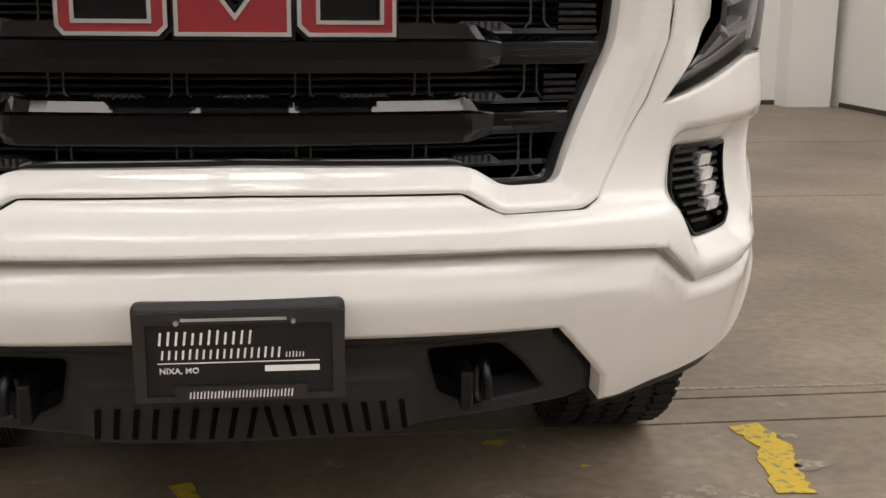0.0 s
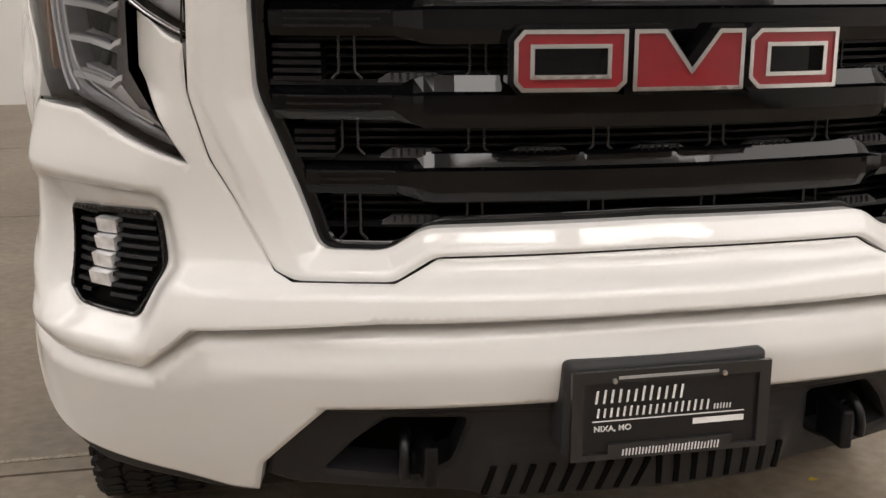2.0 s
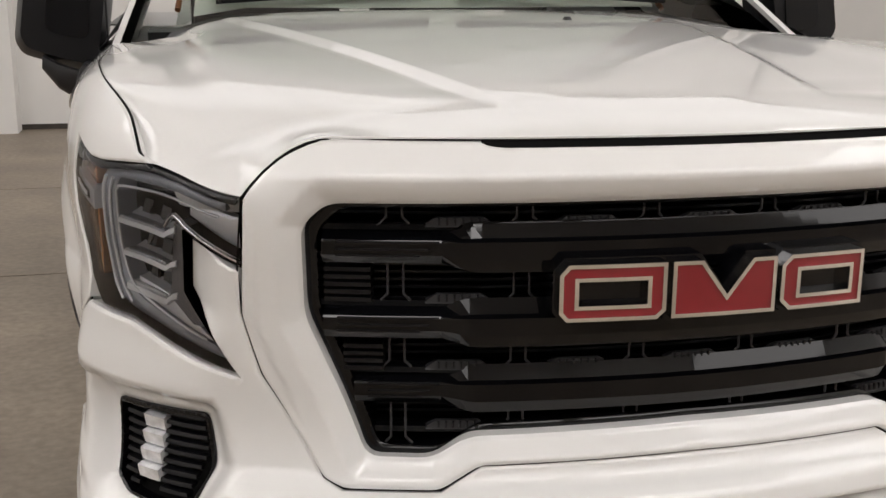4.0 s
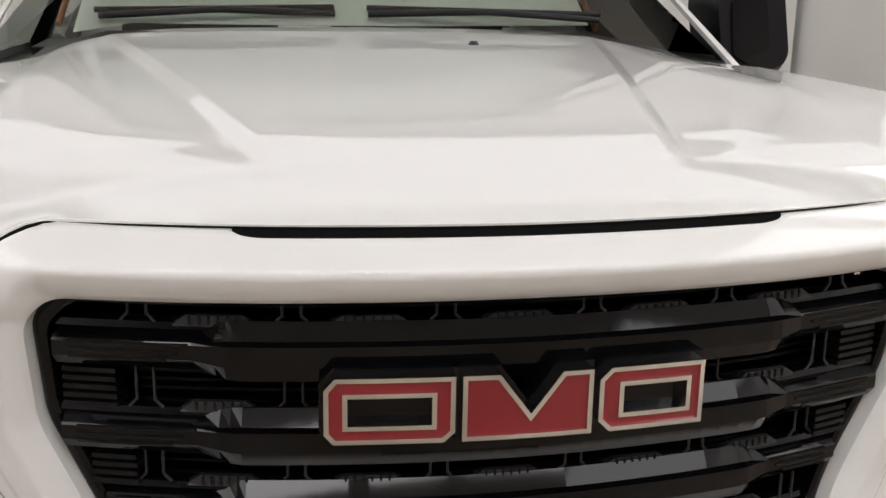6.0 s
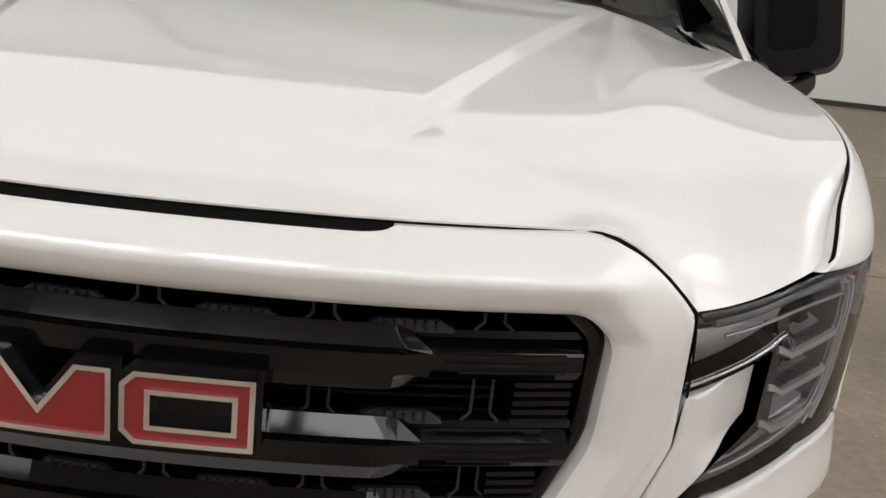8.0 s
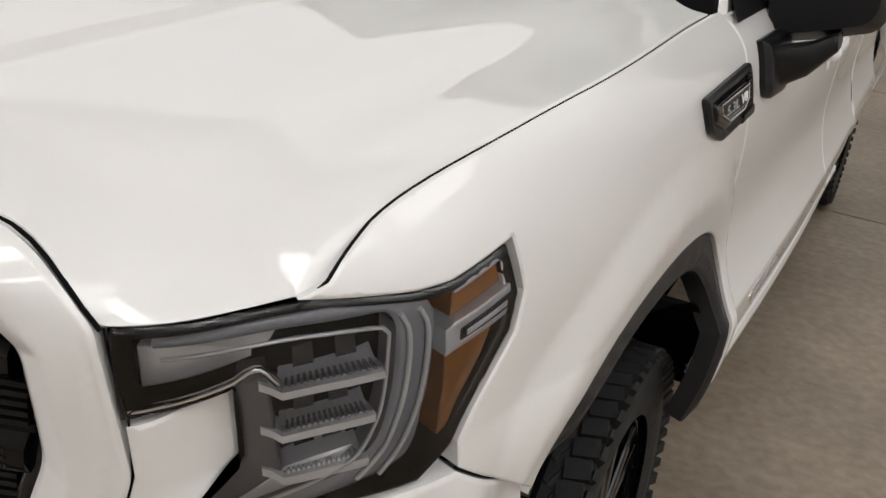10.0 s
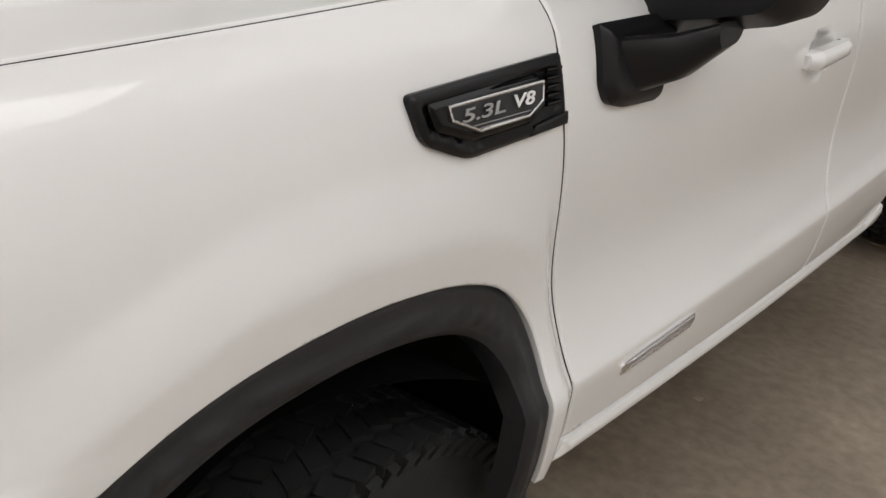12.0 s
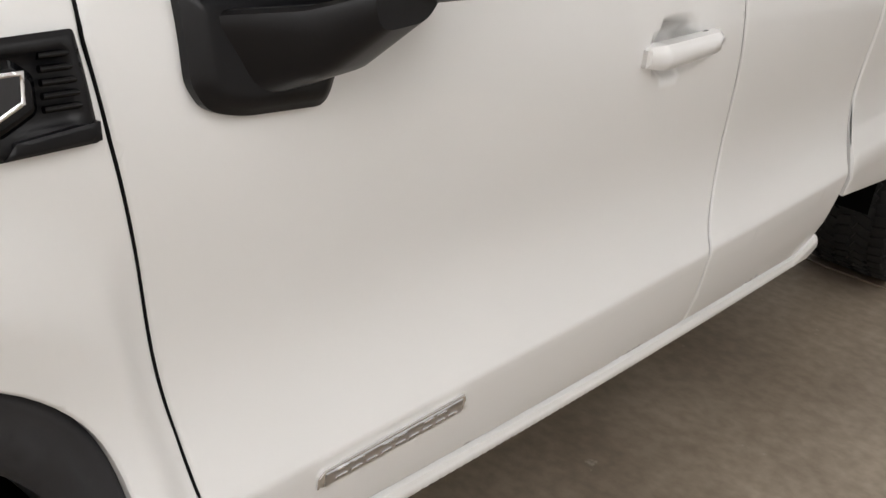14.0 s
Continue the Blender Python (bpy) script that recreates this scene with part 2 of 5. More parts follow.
    if skirt:
        from collections import Counter
        seen = Counter()
        for f in faces:
            for i in range(3):
                seen[tuple(sorted((f[i], f[(i + 1) % 3])))] += 1
        for f in list(faces):
            for i in range(3):
                p, q = f[i], f[(i + 1) % 3]
                if seen[tuple(sorted((p, q)))] == 1:
                    k = len(verts)
                    P, Q = np.array(verts[p]), np.array(verts[q])
                    P2, Q2 = P - base[p] * skirt, Q - base[q] * skirt
                    o = np.cross(Q - P, base[p])
                    o /= np.linalg.norm(o) + 1e-12
                    verts += [P.tolist(), Q.tolist(), Q2.tolist(), P2.tolist()]
                    norms += [o.tolist()] * 4
                    faces.append((k, k + 3, k + 2, k + 1))
    return mesh_part(name, verts, faces, mat, parent, label, normals=norms)


def tube(name, pts, r, mat, parent=None, label="", closed=False, flat=1.0, sides=8):
    """A bar of round section along a line."""
    cu = bpy.data.curves.new(name, "CURVE")
    cu.dimensions, cu.bevel_depth, cu.bevel_resolution, cu.use_fill_caps = "3D", r, max(1, sides // 4), True
    sp = cu.splines.new("POLY")
    sp.points.add(len(pts) - 1)
    for p, q in zip(sp.points, pts):
        p.co = (*[float(c) for c in q], 1)
    sp.use_cyclic_u = closed
    tmp = bpy.data.objects.new(name, cu)
    me = bpy.data.meshes.new_from_object(tmp)
    bpy.data.objects.remove(tmp)
    me.materials.clear()
    me.materials.append(mat)
    me.polygons.foreach_set("use_smooth", [True] * len(me.polygons))
    me.name = name
    ob = new(name, me)
    if parent is not None:
        ob.parent = parent
        ob.matrix_parent_inverse = Matrix.Translation(-parent.location) if parent.parent is None else Matrix()
    if label:
        tagged(ob, label)
    return ob

# ---------------------------------------------------------------- the truck's skin
# Plan of the body at belt height: from the middle of the front round the corner and along the side.
PLAN = np.array([(0, 0.0), (0.18, 0.010), (0.34, 0.033), (0.48, 0.068), (0.60, 0.108), (0.70, 0.152), (0.78, 0.202), (0.85, 0.262),
                 (0.905, 0.335), (0.945, 0.425), (0.972, 0.53), (0.99, 0.66), (1.002, 0.85), (1.008, 1.1), (1.018, 1.45), (1.035, 2.0),
                 (1.045, 2.6), (1.045, 3.4), (1.04, 4.4), (1.03, 5.85)])
ARC = np.r_[0, np.cumsum(np.hypot(*np.diff(PLAN, axis=0).T))]
BOTH = np.r_[-ARC[:0:-1], ARC]
PX, PY = spline(BOTH, np.r_[-PLAN[:0:-1, 0], PLAN[:, 0]]), spline(BOTH, np.r_[PLAN[:0:-1, 1], PLAN[:, 1]])
FINE = np.linspace(0, ARC[-1], 4000)
# How far the skin stands out from that plan, by height: on the front, and on the side.
FRONT = spline([0.35, 0.425, 0.535, 0.615, 0.67, 0.75, 0.89, 1.04, 1.13, 1.19, 1.23], [-0.07, -0.035, 0.005, 0.028, 0.028, 0.004, 0.008, 0.035, 0.052, 0.045, 0.018])
LOW_SIDE = spline([0.44, 0.52, 0.56, 0.60, 0.64, 0.684, 0.74], [-0.11, -0.074, -0.057, -0.043, -0.0315, -0.0205, -0.008])
HIGH_SIDE = spline([0.62, 0.684, 0.72, 0.76, 0.84, 0.94, 1.04, 1.12, 1.20, 1.25, 1.29], [0.004, -0.0205, -0.032, -0.0405, -0.047, -0.031, -0.009, 0.0, -0.004, -0.019, -0.052])


def SIDE(z):
    """Two sheets that meet in a sharp crease low on the doors."""
    a, b, k = LOW_SIDE(z), HIGH_SIDE(z), 550.0
    m = np.minimum(a, b)
    return m - np.log(np.exp(-k * np.clip(a - m, 0, 0.5)) + np.exp(-k * np.clip(b - m, 0, 0.5))) / k


def stand(u, z):
    w = step01(0.75, 1.25, np.abs(u))
    side = SIDE(z)
    # the bumper's corner does not tuck under as the doors do
    side = side + np.clip(-0.03 - side, 0, None) * (1 - step01(1.24, 1.42, np.abs(u))) * step01(1.10, 0.90, z)
    # the bumper ends narrower than the fender above it
    tuck = 0.045 * step01(0.98, 1.20, np.abs(u)) * (1 - step01(1.26, 1.45, np.abs(u))) * step01(0.93, 0.74, z)
    return (1 - w) * FRONT(z) + w * side - tuck


def skin(u, z):
    u, z = np.asarray(u, float), np.asarray(z, float)
    a = np.abs(u)
    x, y = PX(a), PY(a)
    dx, dy = PX(a + 1e-3) - x, PY(a + 1e-3) - y
    n = np.hypot(dx, dy)
    d = stand(a, z)
    return np.stack([np.where(u < 0, -1, 1) * (x + d * dy / n), y - d * dx / n, z], -1)


LEAN = np.array([[0.8893, 0.0070, -0.1391], [-0.0022, 0.8995, 0.0320], [0.1392, -0.0312, 0.8887]])
SET = np.array([0.217, -0.047, 0.056])


def form(p):
    """The flanks stand more upright and shorter than the plan above gives; the front keeps it."""
    p = np.asarray(p, float)
    s = np.where(p[..., 0] < 0, -1.0, 1.0)
    q = p * np.stack([s, np.ones_like(s), np.ones_like(s)], -1)
    high = step01(0.77, 0.99, q[..., 2])
    w = high * step01(0.60, 0.84, q[..., 0]) + (1 - high) * step01(0.30, 0.54, q[..., 1]) * step01(0.60, 0.84, q[..., 0])
    q = q + w[..., None] * (q @ LEAN.T + SET - q)
    q[..., 0] -= 0.030 * w * (s < 0)
    return q * np.stack([s, np.ones_like(s), np.ones_like(s)], -1)


def body(u, z):
    return form(skin(u, z))


# ---------------------------------------------------------------- the hall
def concrete():
    m = material("concrete", (0.17, 0.15, 0.125), 0.45)
    nt = m.node_tree
    b = nt.nodes["Principled BSDF"]
    tc = nt.nodes.new("ShaderNodeTexCoord")
    big = nt.nodes.new("ShaderNodeTexNoise")
    big.inputs["Scale"].default_value, big.inputs["Detail"].default_value, big.inputs["Roughness"].default_value = 1.1, 9, 0.62
    fine = nt.nodes.new("ShaderNodeTexNoise")
    fine.inputs["Scale"].default_value, fine.inputs["Detail"].default_value = 26, 8
    spots = nt.nodes.new("ShaderNodeTexNoise")
    spots.inputs["Scale"].default_value, spots.inputs["Detail"].default_value, spots.inputs["Roughness"].default_value = 7, 5, 0.7
    for n in (big, fine, spots):
        nt.links.new(tc.outputs["Object"], n.inputs["Vector"])
    r1 = nt.nodes.new("ShaderNodeValToRGB")
    r1.color_ramp.elements[0].position, r1.color_ramp.elements[1].position = 0.30, 0.72
    r1.color_ramp.elements[0].color, r1.color_ramp.elements[1].color = (0.150, 0.114, 0.081, 1), (0.37, 0.306, 0.236, 1)
    nt.links.new(big.outputs["Fac"], r1.inputs["Fac"])
    r2 = nt.nodes.new("ShaderNodeValToRGB")
    r2.color_ramp.elements[0].position, r2.color_ramp.elements[1].position = 0.35, 0.7
    r2.color_ramp.elements[0].color, r2.color_ramp.elements[1].color = (0.80, 0.79, 0.78, 1), (1.10, 1.10, 1.10, 1)
    nt.links.new(fine.outputs["Fac"], r2.inputs["Fac"])
    mul = nt.nodes.new("ShaderNodeMix")
    mul.data_type, mul.blend_type = "RGBA", "MULTIPLY"
    mul.inputs["Factor"].default_value = 1
    nt.links.new(r1.outputs["Color"], mul.inputs[6])
    nt.links.new(r2.outputs["Color"], mul.inputs[7])
    r3 = nt.nodes.new("ShaderNodeValToRGB")
    r3.color_ramp.elements[0].position, r3.color_ramp.elements[1].position = 0.66, 0.70
    r3.color_ramp.elements[0].color, r3.color_ramp.elements[1].color = (0, 0, 0, 1), (0.7, 0.7, 0.7, 1)
    nt.links.new(spots.outputs["Fac"], r3.inputs["Fac"])
    mix = nt.nodes.new("ShaderNodeMix")
    mix.data_type = "RGBA"
    nt.links.new(r3.outputs["Color"], mix.inputs["Factor"])
    nt.links.new(mul.outputs[2], mix.inputs[6])
    mix.inputs[7].default_value = (0.38, 0.34, 0.28, 1)
    nt.links.new(mix.outputs[2], b.inputs["Base Color"])
    mr = nt.nodes.new("ShaderNodeMapRange")
    mr.inputs["To Min"].default_value, mr.inputs["To Max"].default_value = 0.28, 0.6
    nt.links.new(big.outputs["Fac"], mr.inputs["Value"])
    nt.links.new(mr.outputs["Result"], b.inputs["Roughness"])
    bp = nt.nodes.new("ShaderNodeBump")
    bp.inputs["Strength"].default_value, bp.inputs["Distance"].default_value = 0.25, 0.003
    nt.links.new(fine.outputs["Fac"], bp.inputs["Height"])
    nt.links.new(bp.outputs["Normal"], b.inputs["Normal"])
    return m


CONCRETE = concrete()
YELLOW = worn("yellow_paint", (0.66, 0.46, 0.03), (0.26, 0.22, 0.15), 0.56, 34)
X0, X1, Y0, Y1, TOP = ROOM
floor = tagged(box("floor", X0, X1, Y0, Y1, -0.20, -0.012, SEAM), "worn polished concrete floor with stains and joints", "floor", kind="structure")
JOINTS = [Y0, -3.4, 0.945, 1.12, 4.22, 6.65, Y1]
for a, b in zip(JOINTS, JOINTS[1:]):
    bm = bmesh.new()
    add_box(bm, X0, X1, a + 0.006, b - 0.006, -0.012, 0.0)
    part("slab", bm, CONCRETE, floor)


def ragged(name, line, width, mat, parent, seed, height=0.003, label=""):
    """A thin worn strip along a line, its edges broken."""
    rnd = random.Random(seed)
    pts = dense(line, 0.02, closed=False)
    bm = bmesh.new()
    left, right = [], []
    for i, p in enumerate(pts):
        q = pts[min(i + 1, len(pts) - 1)] - pts[max(i - 1, 0)]
        n = np.array((-q[1], q[0])) / (np.linalg.norm(q) + 1e-9)
        for side, out in ((1, left), (-1, right)):
            k = width / 2 * (1 - 0.35 * rnd.random() ** 2)
            out.append([bm.verts.new((*(p + side * n * k), z)) for z in (0.0002, height)])
    for i in range(len(pts) - 1):
        if width > 0.02 and rnd.random() < 0.06:
            continue
        bm.faces.new((left[i][1], right[i][1], right[i + 1][1], left[i + 1][1]))
        bm.faces.new((left[i][0], left[i][1], left[i + 1][1], left[i + 1][0]))
        bm.faces.new((right[i][1], right[i][0], right[i + 1][0], right[i + 1][1]))
    return part(name, bm, mat, parent, label)


STAIN = material("dark_stain", (0.05, 0.042, 0.034), 0.6, vary=0.3, vscale=20)
PALE = worn("pale_patch", (0.36, 0.32, 0.26), (0.24, 0.20, 0.15), 0.5, 60)
tagged(ragged("floor_stripe", [(1.17, 0.915), (1.20, 0.78), (1.155, 0.66), (1.14, 0.52)], 0.095, YELLOW, None, 3), "worn yellow painted stripe on the floor", "floor marking", kind="structure")
tagged(ragged("floor_stripe", [(-0.20, 0.70), (-0.17, 0.62)], 0.05, YELLOW, None, 4), "worn yellow paint remnant on the floor", "floor marking", kind="structure")
ragged("crack", [(-3.0, 1.16), (-0.9, 1.21), (0.8, 1.20), (2.4, 1.17), (4.5, 1.2)], 0.02, PALE, floor, 6, 0.002)
rnd_floor = random.Random(11)
for k in range(46):
    x, y = rnd_floor.uniform(-1.5, 2.2), rnd_floor.uniform(0.1, 0.9)
    r = rnd_floor.uniform(0.008, 0.035)
    bm = bmesh.new()
    n = 12
    vs = [bm.verts.new((x + r * rnd_floor.uniform(0.4, 1.3) * math.cos(2 * math.pi * i / n) * 1.6, y + r * rnd_floor.uniform(0.4, 1.3) * math.sin(2 * math.pi * i / n), 0.002)) for i in range(n)]
    bm.faces.new(vs)
    part("worn_patch", bm, PALE if rnd_floor.random() < 0.8 else YELLOW, floor)
# pilasters on the end wall
for x, w in ((-2.45, 0.42), (5.35, 0.5)):
    tagged(box("pilaster", x - w / 2, x + w / 2, Y1 - 0.30, Y1, 0, TOP, WALL, bevel=0.01), "white painted steel column casing against the wall", "column", kind="structure")
for nm, a in (("baseboard", (X0, X1, Y1 - 0.015, Y1)), ("baseboard", (X1 - 0.015, X1, Y0, Y1 - 0.32))):
    tagged(box(nm, *a, 0.0, 0.05, STAIN), "dark scuffed strip at the foot of the wall", "baseboard", kind="structure")
# Unseen wall added in front; its grey tunes what the truck mirrors.
tagged(box("wall_front", X0 - 0.2, X1 + 0.2, Y0 - 0.2, Y0, -0.15, TOP, FRONT_GREY), "plain grey unseen wall added in front of the truck", "wall", kind="structure")
tagged(box("wall_back", X0 - 0.2, X1 + 0.2, Y1, Y1 + 0.2, -0.15, TOP, WALL), "white painted wall behind the truck", "wall", kind="structure")
tagged(box("wall_west", X0 - 0.2, X0, Y0, Y1, -0.15, TOP, WALL), "white painted wall with pilasters", "wall", kind="structure")
tagged(box("wall_east", X1, X1 + 0.2, Y0, Y1, -0.15, TOP, WALL), "plain white painted wall", "wall", kind="structure")
tagged(box("ceiling", X0 - 0.2, X1 + 0.2, Y0 - 0.2, Y1 + 0.2, TOP, TOP + 0.15, CEIL), "off-white painted ceiling", "ceiling", kind="structure")


def emitter(name, color, strength):
    m = bpy.data.materials.new(name)
    m.use_nodes = True
    nt = m.node_tree
    e = nt.nodes.new("ShaderNodeEmission")
    e.inputs[0].default_value, e.inputs[1].default_value = (*color, 1), strength
    nt.links.new(e.outputs[0], nt.nodes["Material Output"].inputs[0])
    return m


LAMP = emitter("lamp_diffuser", (0.985, 0.98, 0.98), 8.8)
SOFT_FILL = emitter("soft_fill_glow", (0.985, 0.98, 0.98), 3.7)
FAINT_FILL = emitter("faint_fill_glow", (0.985, 0.98, 0.97), 1.05)
LAMP_FRAME = material("lamp_frame", (0.7, 0.7, 0.7), 0.5)


def ceiling_light(x, y, w, d, glow):
    t = thing("ceiling_light", "glowing white ceiling panel; lamps in front, added fill light elsewhere", "ceiling light", "ceiling lights", at=(x, y, TOP))
    bm = bmesh.new()
    for a, b, c, e in ((-w / 2 - 0.04, w / 2 + 0.04, -d / 2 - 0.04, -d / 2), (-w / 2 - 0.04, w / 2 + 0.04, d / 2, d / 2 + 0.04), (-w / 2 - 0.04, -w / 2, -d / 2, d / 2), (w / 2, w / 2 + 0.04, -d / 2, d / 2)):
        add_box(bm, x + a, x + b, y + c, y + e, TOP - 0.045, TOP)
    part("frame", bm, LAMP_FRAME, t)
    box("diffuser", x - w / 2, x + w / 2, y - d / 2, y + d / 2, TOP - 0.10, TOP - 0.01, glow, t, "glowing white diffuser")
    return t


for x, w in ((-1.75, 1.9), (0.0, 1.0), (1.75, 1.9)):
    for y in (-5.2, -2.6):
        ceiling_light(x, y, w, 0.7, LAMP)
# Wide panels added out of view to fill in light on the flanks.
for x in (-5.0, 4.2):
    for y in (-5.4, -1.6, 1.8):
        ceiling_light(x, y, 2.6, 2.9, SOFT_FILL)
# One huge dim panel, added unseen to brighten hood and end wall.
ceiling_light(-0.6, 6.7, 11.8, 5.6, FAINT_FILL)

# ---------------------------------------------------------------- the truck
truck = thing("pickup_truck", "white full-size crew cab pickup truck with black grille, parked on concrete", "pickup truck")


def sym(half):
    """A closed outline from its right half, given from the middle at the top to the middle at the bottom."""
    return [(x, z) for x, z in half] + [(-x, z) for x, z in reversed(half) if x > 1e-6]


def mir(outline):
    return [(-x, z) for x, z in reversed(outline)]


def shift(d, surf=body):
    """The surface moved outward by d."""
    def f(u, v):
        s = surf(u, v)
        h = 1e-4
        n = np.cross(surf(u + h, v) - s, surf(u, v + h) - s)
        return s + d * n / (np.linalg.norm(n, axis=-1)[..., None] + 1e-15)
    return f


def smooth(line, times=2):
    """An open line with its corners cut."""
    for _ in range(times):
        out = [line[0]]
        for a, b in zip(line, line[1:]):
            out += [(0.75 * a[0] + 0.25 * b[0], 0.75 * a[1] + 0.25 * b[1]), (0.25 * a[0] + 0.75 * b[0], 0.25 * a[1] + 0.75 * b[1])]
        line = out + [line[-1]]
    return line


def corner_drop(x):
    """How far the seam between hood and grille falls towards its corner."""
    return 0.081 * np.clip((np.abs(x) - 0.53) / 0.122, 0, 1) ** 2


GRILLE_OUT = [(0.000, 1.232), (0.294, 1.232)] + [(x, 1.2325 - float(corner_drop(x))) for x in (0.530, 0.560, 0.590, 0.615, 0.634, 0.648)] + [(0.665, 0.983), (0.640, 0.892), (0.555, 0.739), (0.524, 0.725), (0.386, 0.725), (0.328, 0.759), (0.000, 0.764)]
GRILLE_IN = [(0.000, 1.156), (0.536, 1.153), (0.572, 1.116), (0.576, 0.981), (0.495, 0.767), (0.397, 0.766), (0.345, 0.796), (0.000, 0.802)]
LAMP_U = ([0.66, 0.70, 0.754, 0.80, 0.91, 0.985, 1.03, 1.12], [0.66, 0.703, 0.774, 0.822, 0.932, 0.998, 1.033, 1.12])


def lamp_u(u):
    return np.sign(u) * np.interp(np.abs(u), *LAMP_U)


HEAD = [(0.657, 1.156), (0.852, 1.158), (0.960, 1.142), (1.004, 1.142), (1.088, 1.159), (1.113, 1.096), (1.104, 1.051), (1.018, 0.941), (0.965, 0.918), (0.878, 0.918), (0.677, 0.886), (0.730, 0.941), (0.774, 0.981), (0.776, 1.076), (0.661, 1.052)]
ARCH = [(1.226, 0.765), (1.250, 0.835), (1.310, 0.874), (1.372, 0.904), (1.46, 0.940), (1.56, 0.960), (1.695, 0.966), (1.82, 0.955), (1.91, 0.936), (1.99, 0.905), (2.055, 0.850), (2.092, 0.785), (2.108, 0.68), (2.142, 0.53)]
ARCH = smooth(ARCH)
SEAM_FRONT = [(2.070, 1.29), (2.071, 1.198), (2.088, 1.11), (2.122, 0.98), (2.169, 0.78), (2.190, 0.66), (2.210, 0.53)]

# Near-black shell behind the gaps: the seams' shadow is put into its colour.
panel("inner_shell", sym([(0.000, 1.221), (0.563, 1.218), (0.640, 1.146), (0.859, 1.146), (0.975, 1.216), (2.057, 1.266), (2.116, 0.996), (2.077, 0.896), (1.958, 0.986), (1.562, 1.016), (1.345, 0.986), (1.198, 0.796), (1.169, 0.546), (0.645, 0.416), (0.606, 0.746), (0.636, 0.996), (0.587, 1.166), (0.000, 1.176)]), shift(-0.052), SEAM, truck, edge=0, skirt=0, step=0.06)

# Grille surround with its chamfered inner edge.
surround_half = [(0.000, 1.2240), (0.304, 1.2240), (0.324, 1.2268), (0.334, 1.232)] + GRILLE_OUT[2:]


def ramp(d, a, b, soft=0.006):
    """A straight rise from a to b with its two corners rounded."""
    return sum(np.clip((d + k * soft - a) / (b - a), 0, 1) for k in (-1, -0.67, -0.33, 0, 0.33, 0.67, 1)) / 7


def surround_relief(u, v):
    u = np.abs(u)
    p = np.c_[u, v]
    d = -edge_distance(p, [np.array(sym(GRILLE_IN))])
    crown = sum(np.interp(v + k, [1.158, 1.186, 1.236], [0, 0.011, -0.002]) for k in (-0.0015, 0, 0.0015)) / 3 * step01(0.63, 0.53, u)
    return -0.018 * (1 - ramp(d, 0, 0.030, 0.003)) + 0.006 + crown - 0.004 * ramp(d, 0.062, 0.070, 0.002) * step01(1.16, 1.10, v) * step01(0.80, 0.86, v)



panel("grille_surround", rounded(sym(surround_half), 0.012), body, PAINT, truck, holes=[rounded(sym(GRILLE_IN), 0.02)], edge=0.004, skirt=0.05, step=0.008, relief=surround_relief, lines=[[(-0.55, 1.186), (0.55, 1.186)]], label="white painted grille surround")
# A flush near-black strip stands for the shadow in this slot.
panel("hood_inlet", sym([(0, 1.2385), (0.334, 1.2385), (0.330, 1.218), (0, 1.212)]), shift(-0.001), SEAM, truck, edge=0, skirt=0.0, step=0.03, label="near-black strip painted as the shadowed slot under the hood's edge")


# ---- hood: x across, v back from its front edge
def hood_front(x):
    a = np.abs(x)
    zb = 1.2395 - corner_drop(a)
    u = np.interp(a, PX(FINE)[:2200], FINE[:2200])
    return skin(u, zb)[..., 1] - 0.005, zb


CENTRE = spline([0.0, 0.10, 0.25, 0.5, 1.0, 1.6], [1.250, 1.264, 1.280, 1.301, 1.334, 1.362])
TOP_EDGE = [(0.874, 1.172), (0.895, 1.200), (0.938, 1.232), (1.04, 1.258), (1.24, 1.276), (1.45, 1.282), (1.66, 1.288), (1.85, 1.294), (2.02, 1.297)]
TOP_EDGE = smooth(TOP_EDGE)
GAP = skin(np.array([u for u, z in TOP_EDGE]), np.array([z for u, z in TOP_EDGE]))
EDGE = spline(np.r_[0.15, GAP[:, 1], 1.7], np.r_[1.15, GAP[:, 2] + 0.001, 1.30])
GAP_X = spline(np.r_[0.15, GAP[:, 1], 1.7], np.r_[0.835, GAP[:, 0], 0.955])


def hood_top(x, y):
    a = np.abs(x)
    w = np.clip(a / GAP_X(y), 0, 1.1) ** 3.0
    z = (1 - w) * CENTRE(y) + w * EDGE(y)
    fade = step01(0.12, 0.34, y) * (1 - step01(1.25, 1.6, y) * 0.6)
    line = 0.285 + 0.243 * (y - 0.29)
    groove = sum(np.interp(a - line + k, [0, 0.030, 0.044, 0.16, 0.34], [0, 1.0, 1.02, 0.55, 0]) for k in (-0.002, 0, 0.002)) / 3
    z = z - 0.009 * fade * groove
    ridge = np.exp(-(((a - 0.66 - 0.10 * step01(0.2, 1.4, y)) / 0.10) ** 2))
    return z + 0.016 * ridge * step01(0.25, 0.9, y)


def hood_surf(x, v):
    x, v = np.asarray(x, float), np.asarray(v, float)
    yb, zb = hood_front(x)
    w = np.sign(v) * v * v / (np.abs(v) + 0.06)
    y = yb + w
    zt = hood_top(x, y)
    r = 0.10
    k = np.clip(1 - w / r, 0, None) ** 2.6
    return form(np.stack([x, y, zt + (zb - hood_top(x, yb)) * k], -1))


def hood_v(x, y):
    w = y - float(hood_front(np.array(x))[0])
    return 0.5 * (w + math.sqrt(max(0, w * w + 4 * 0.06 * w)))


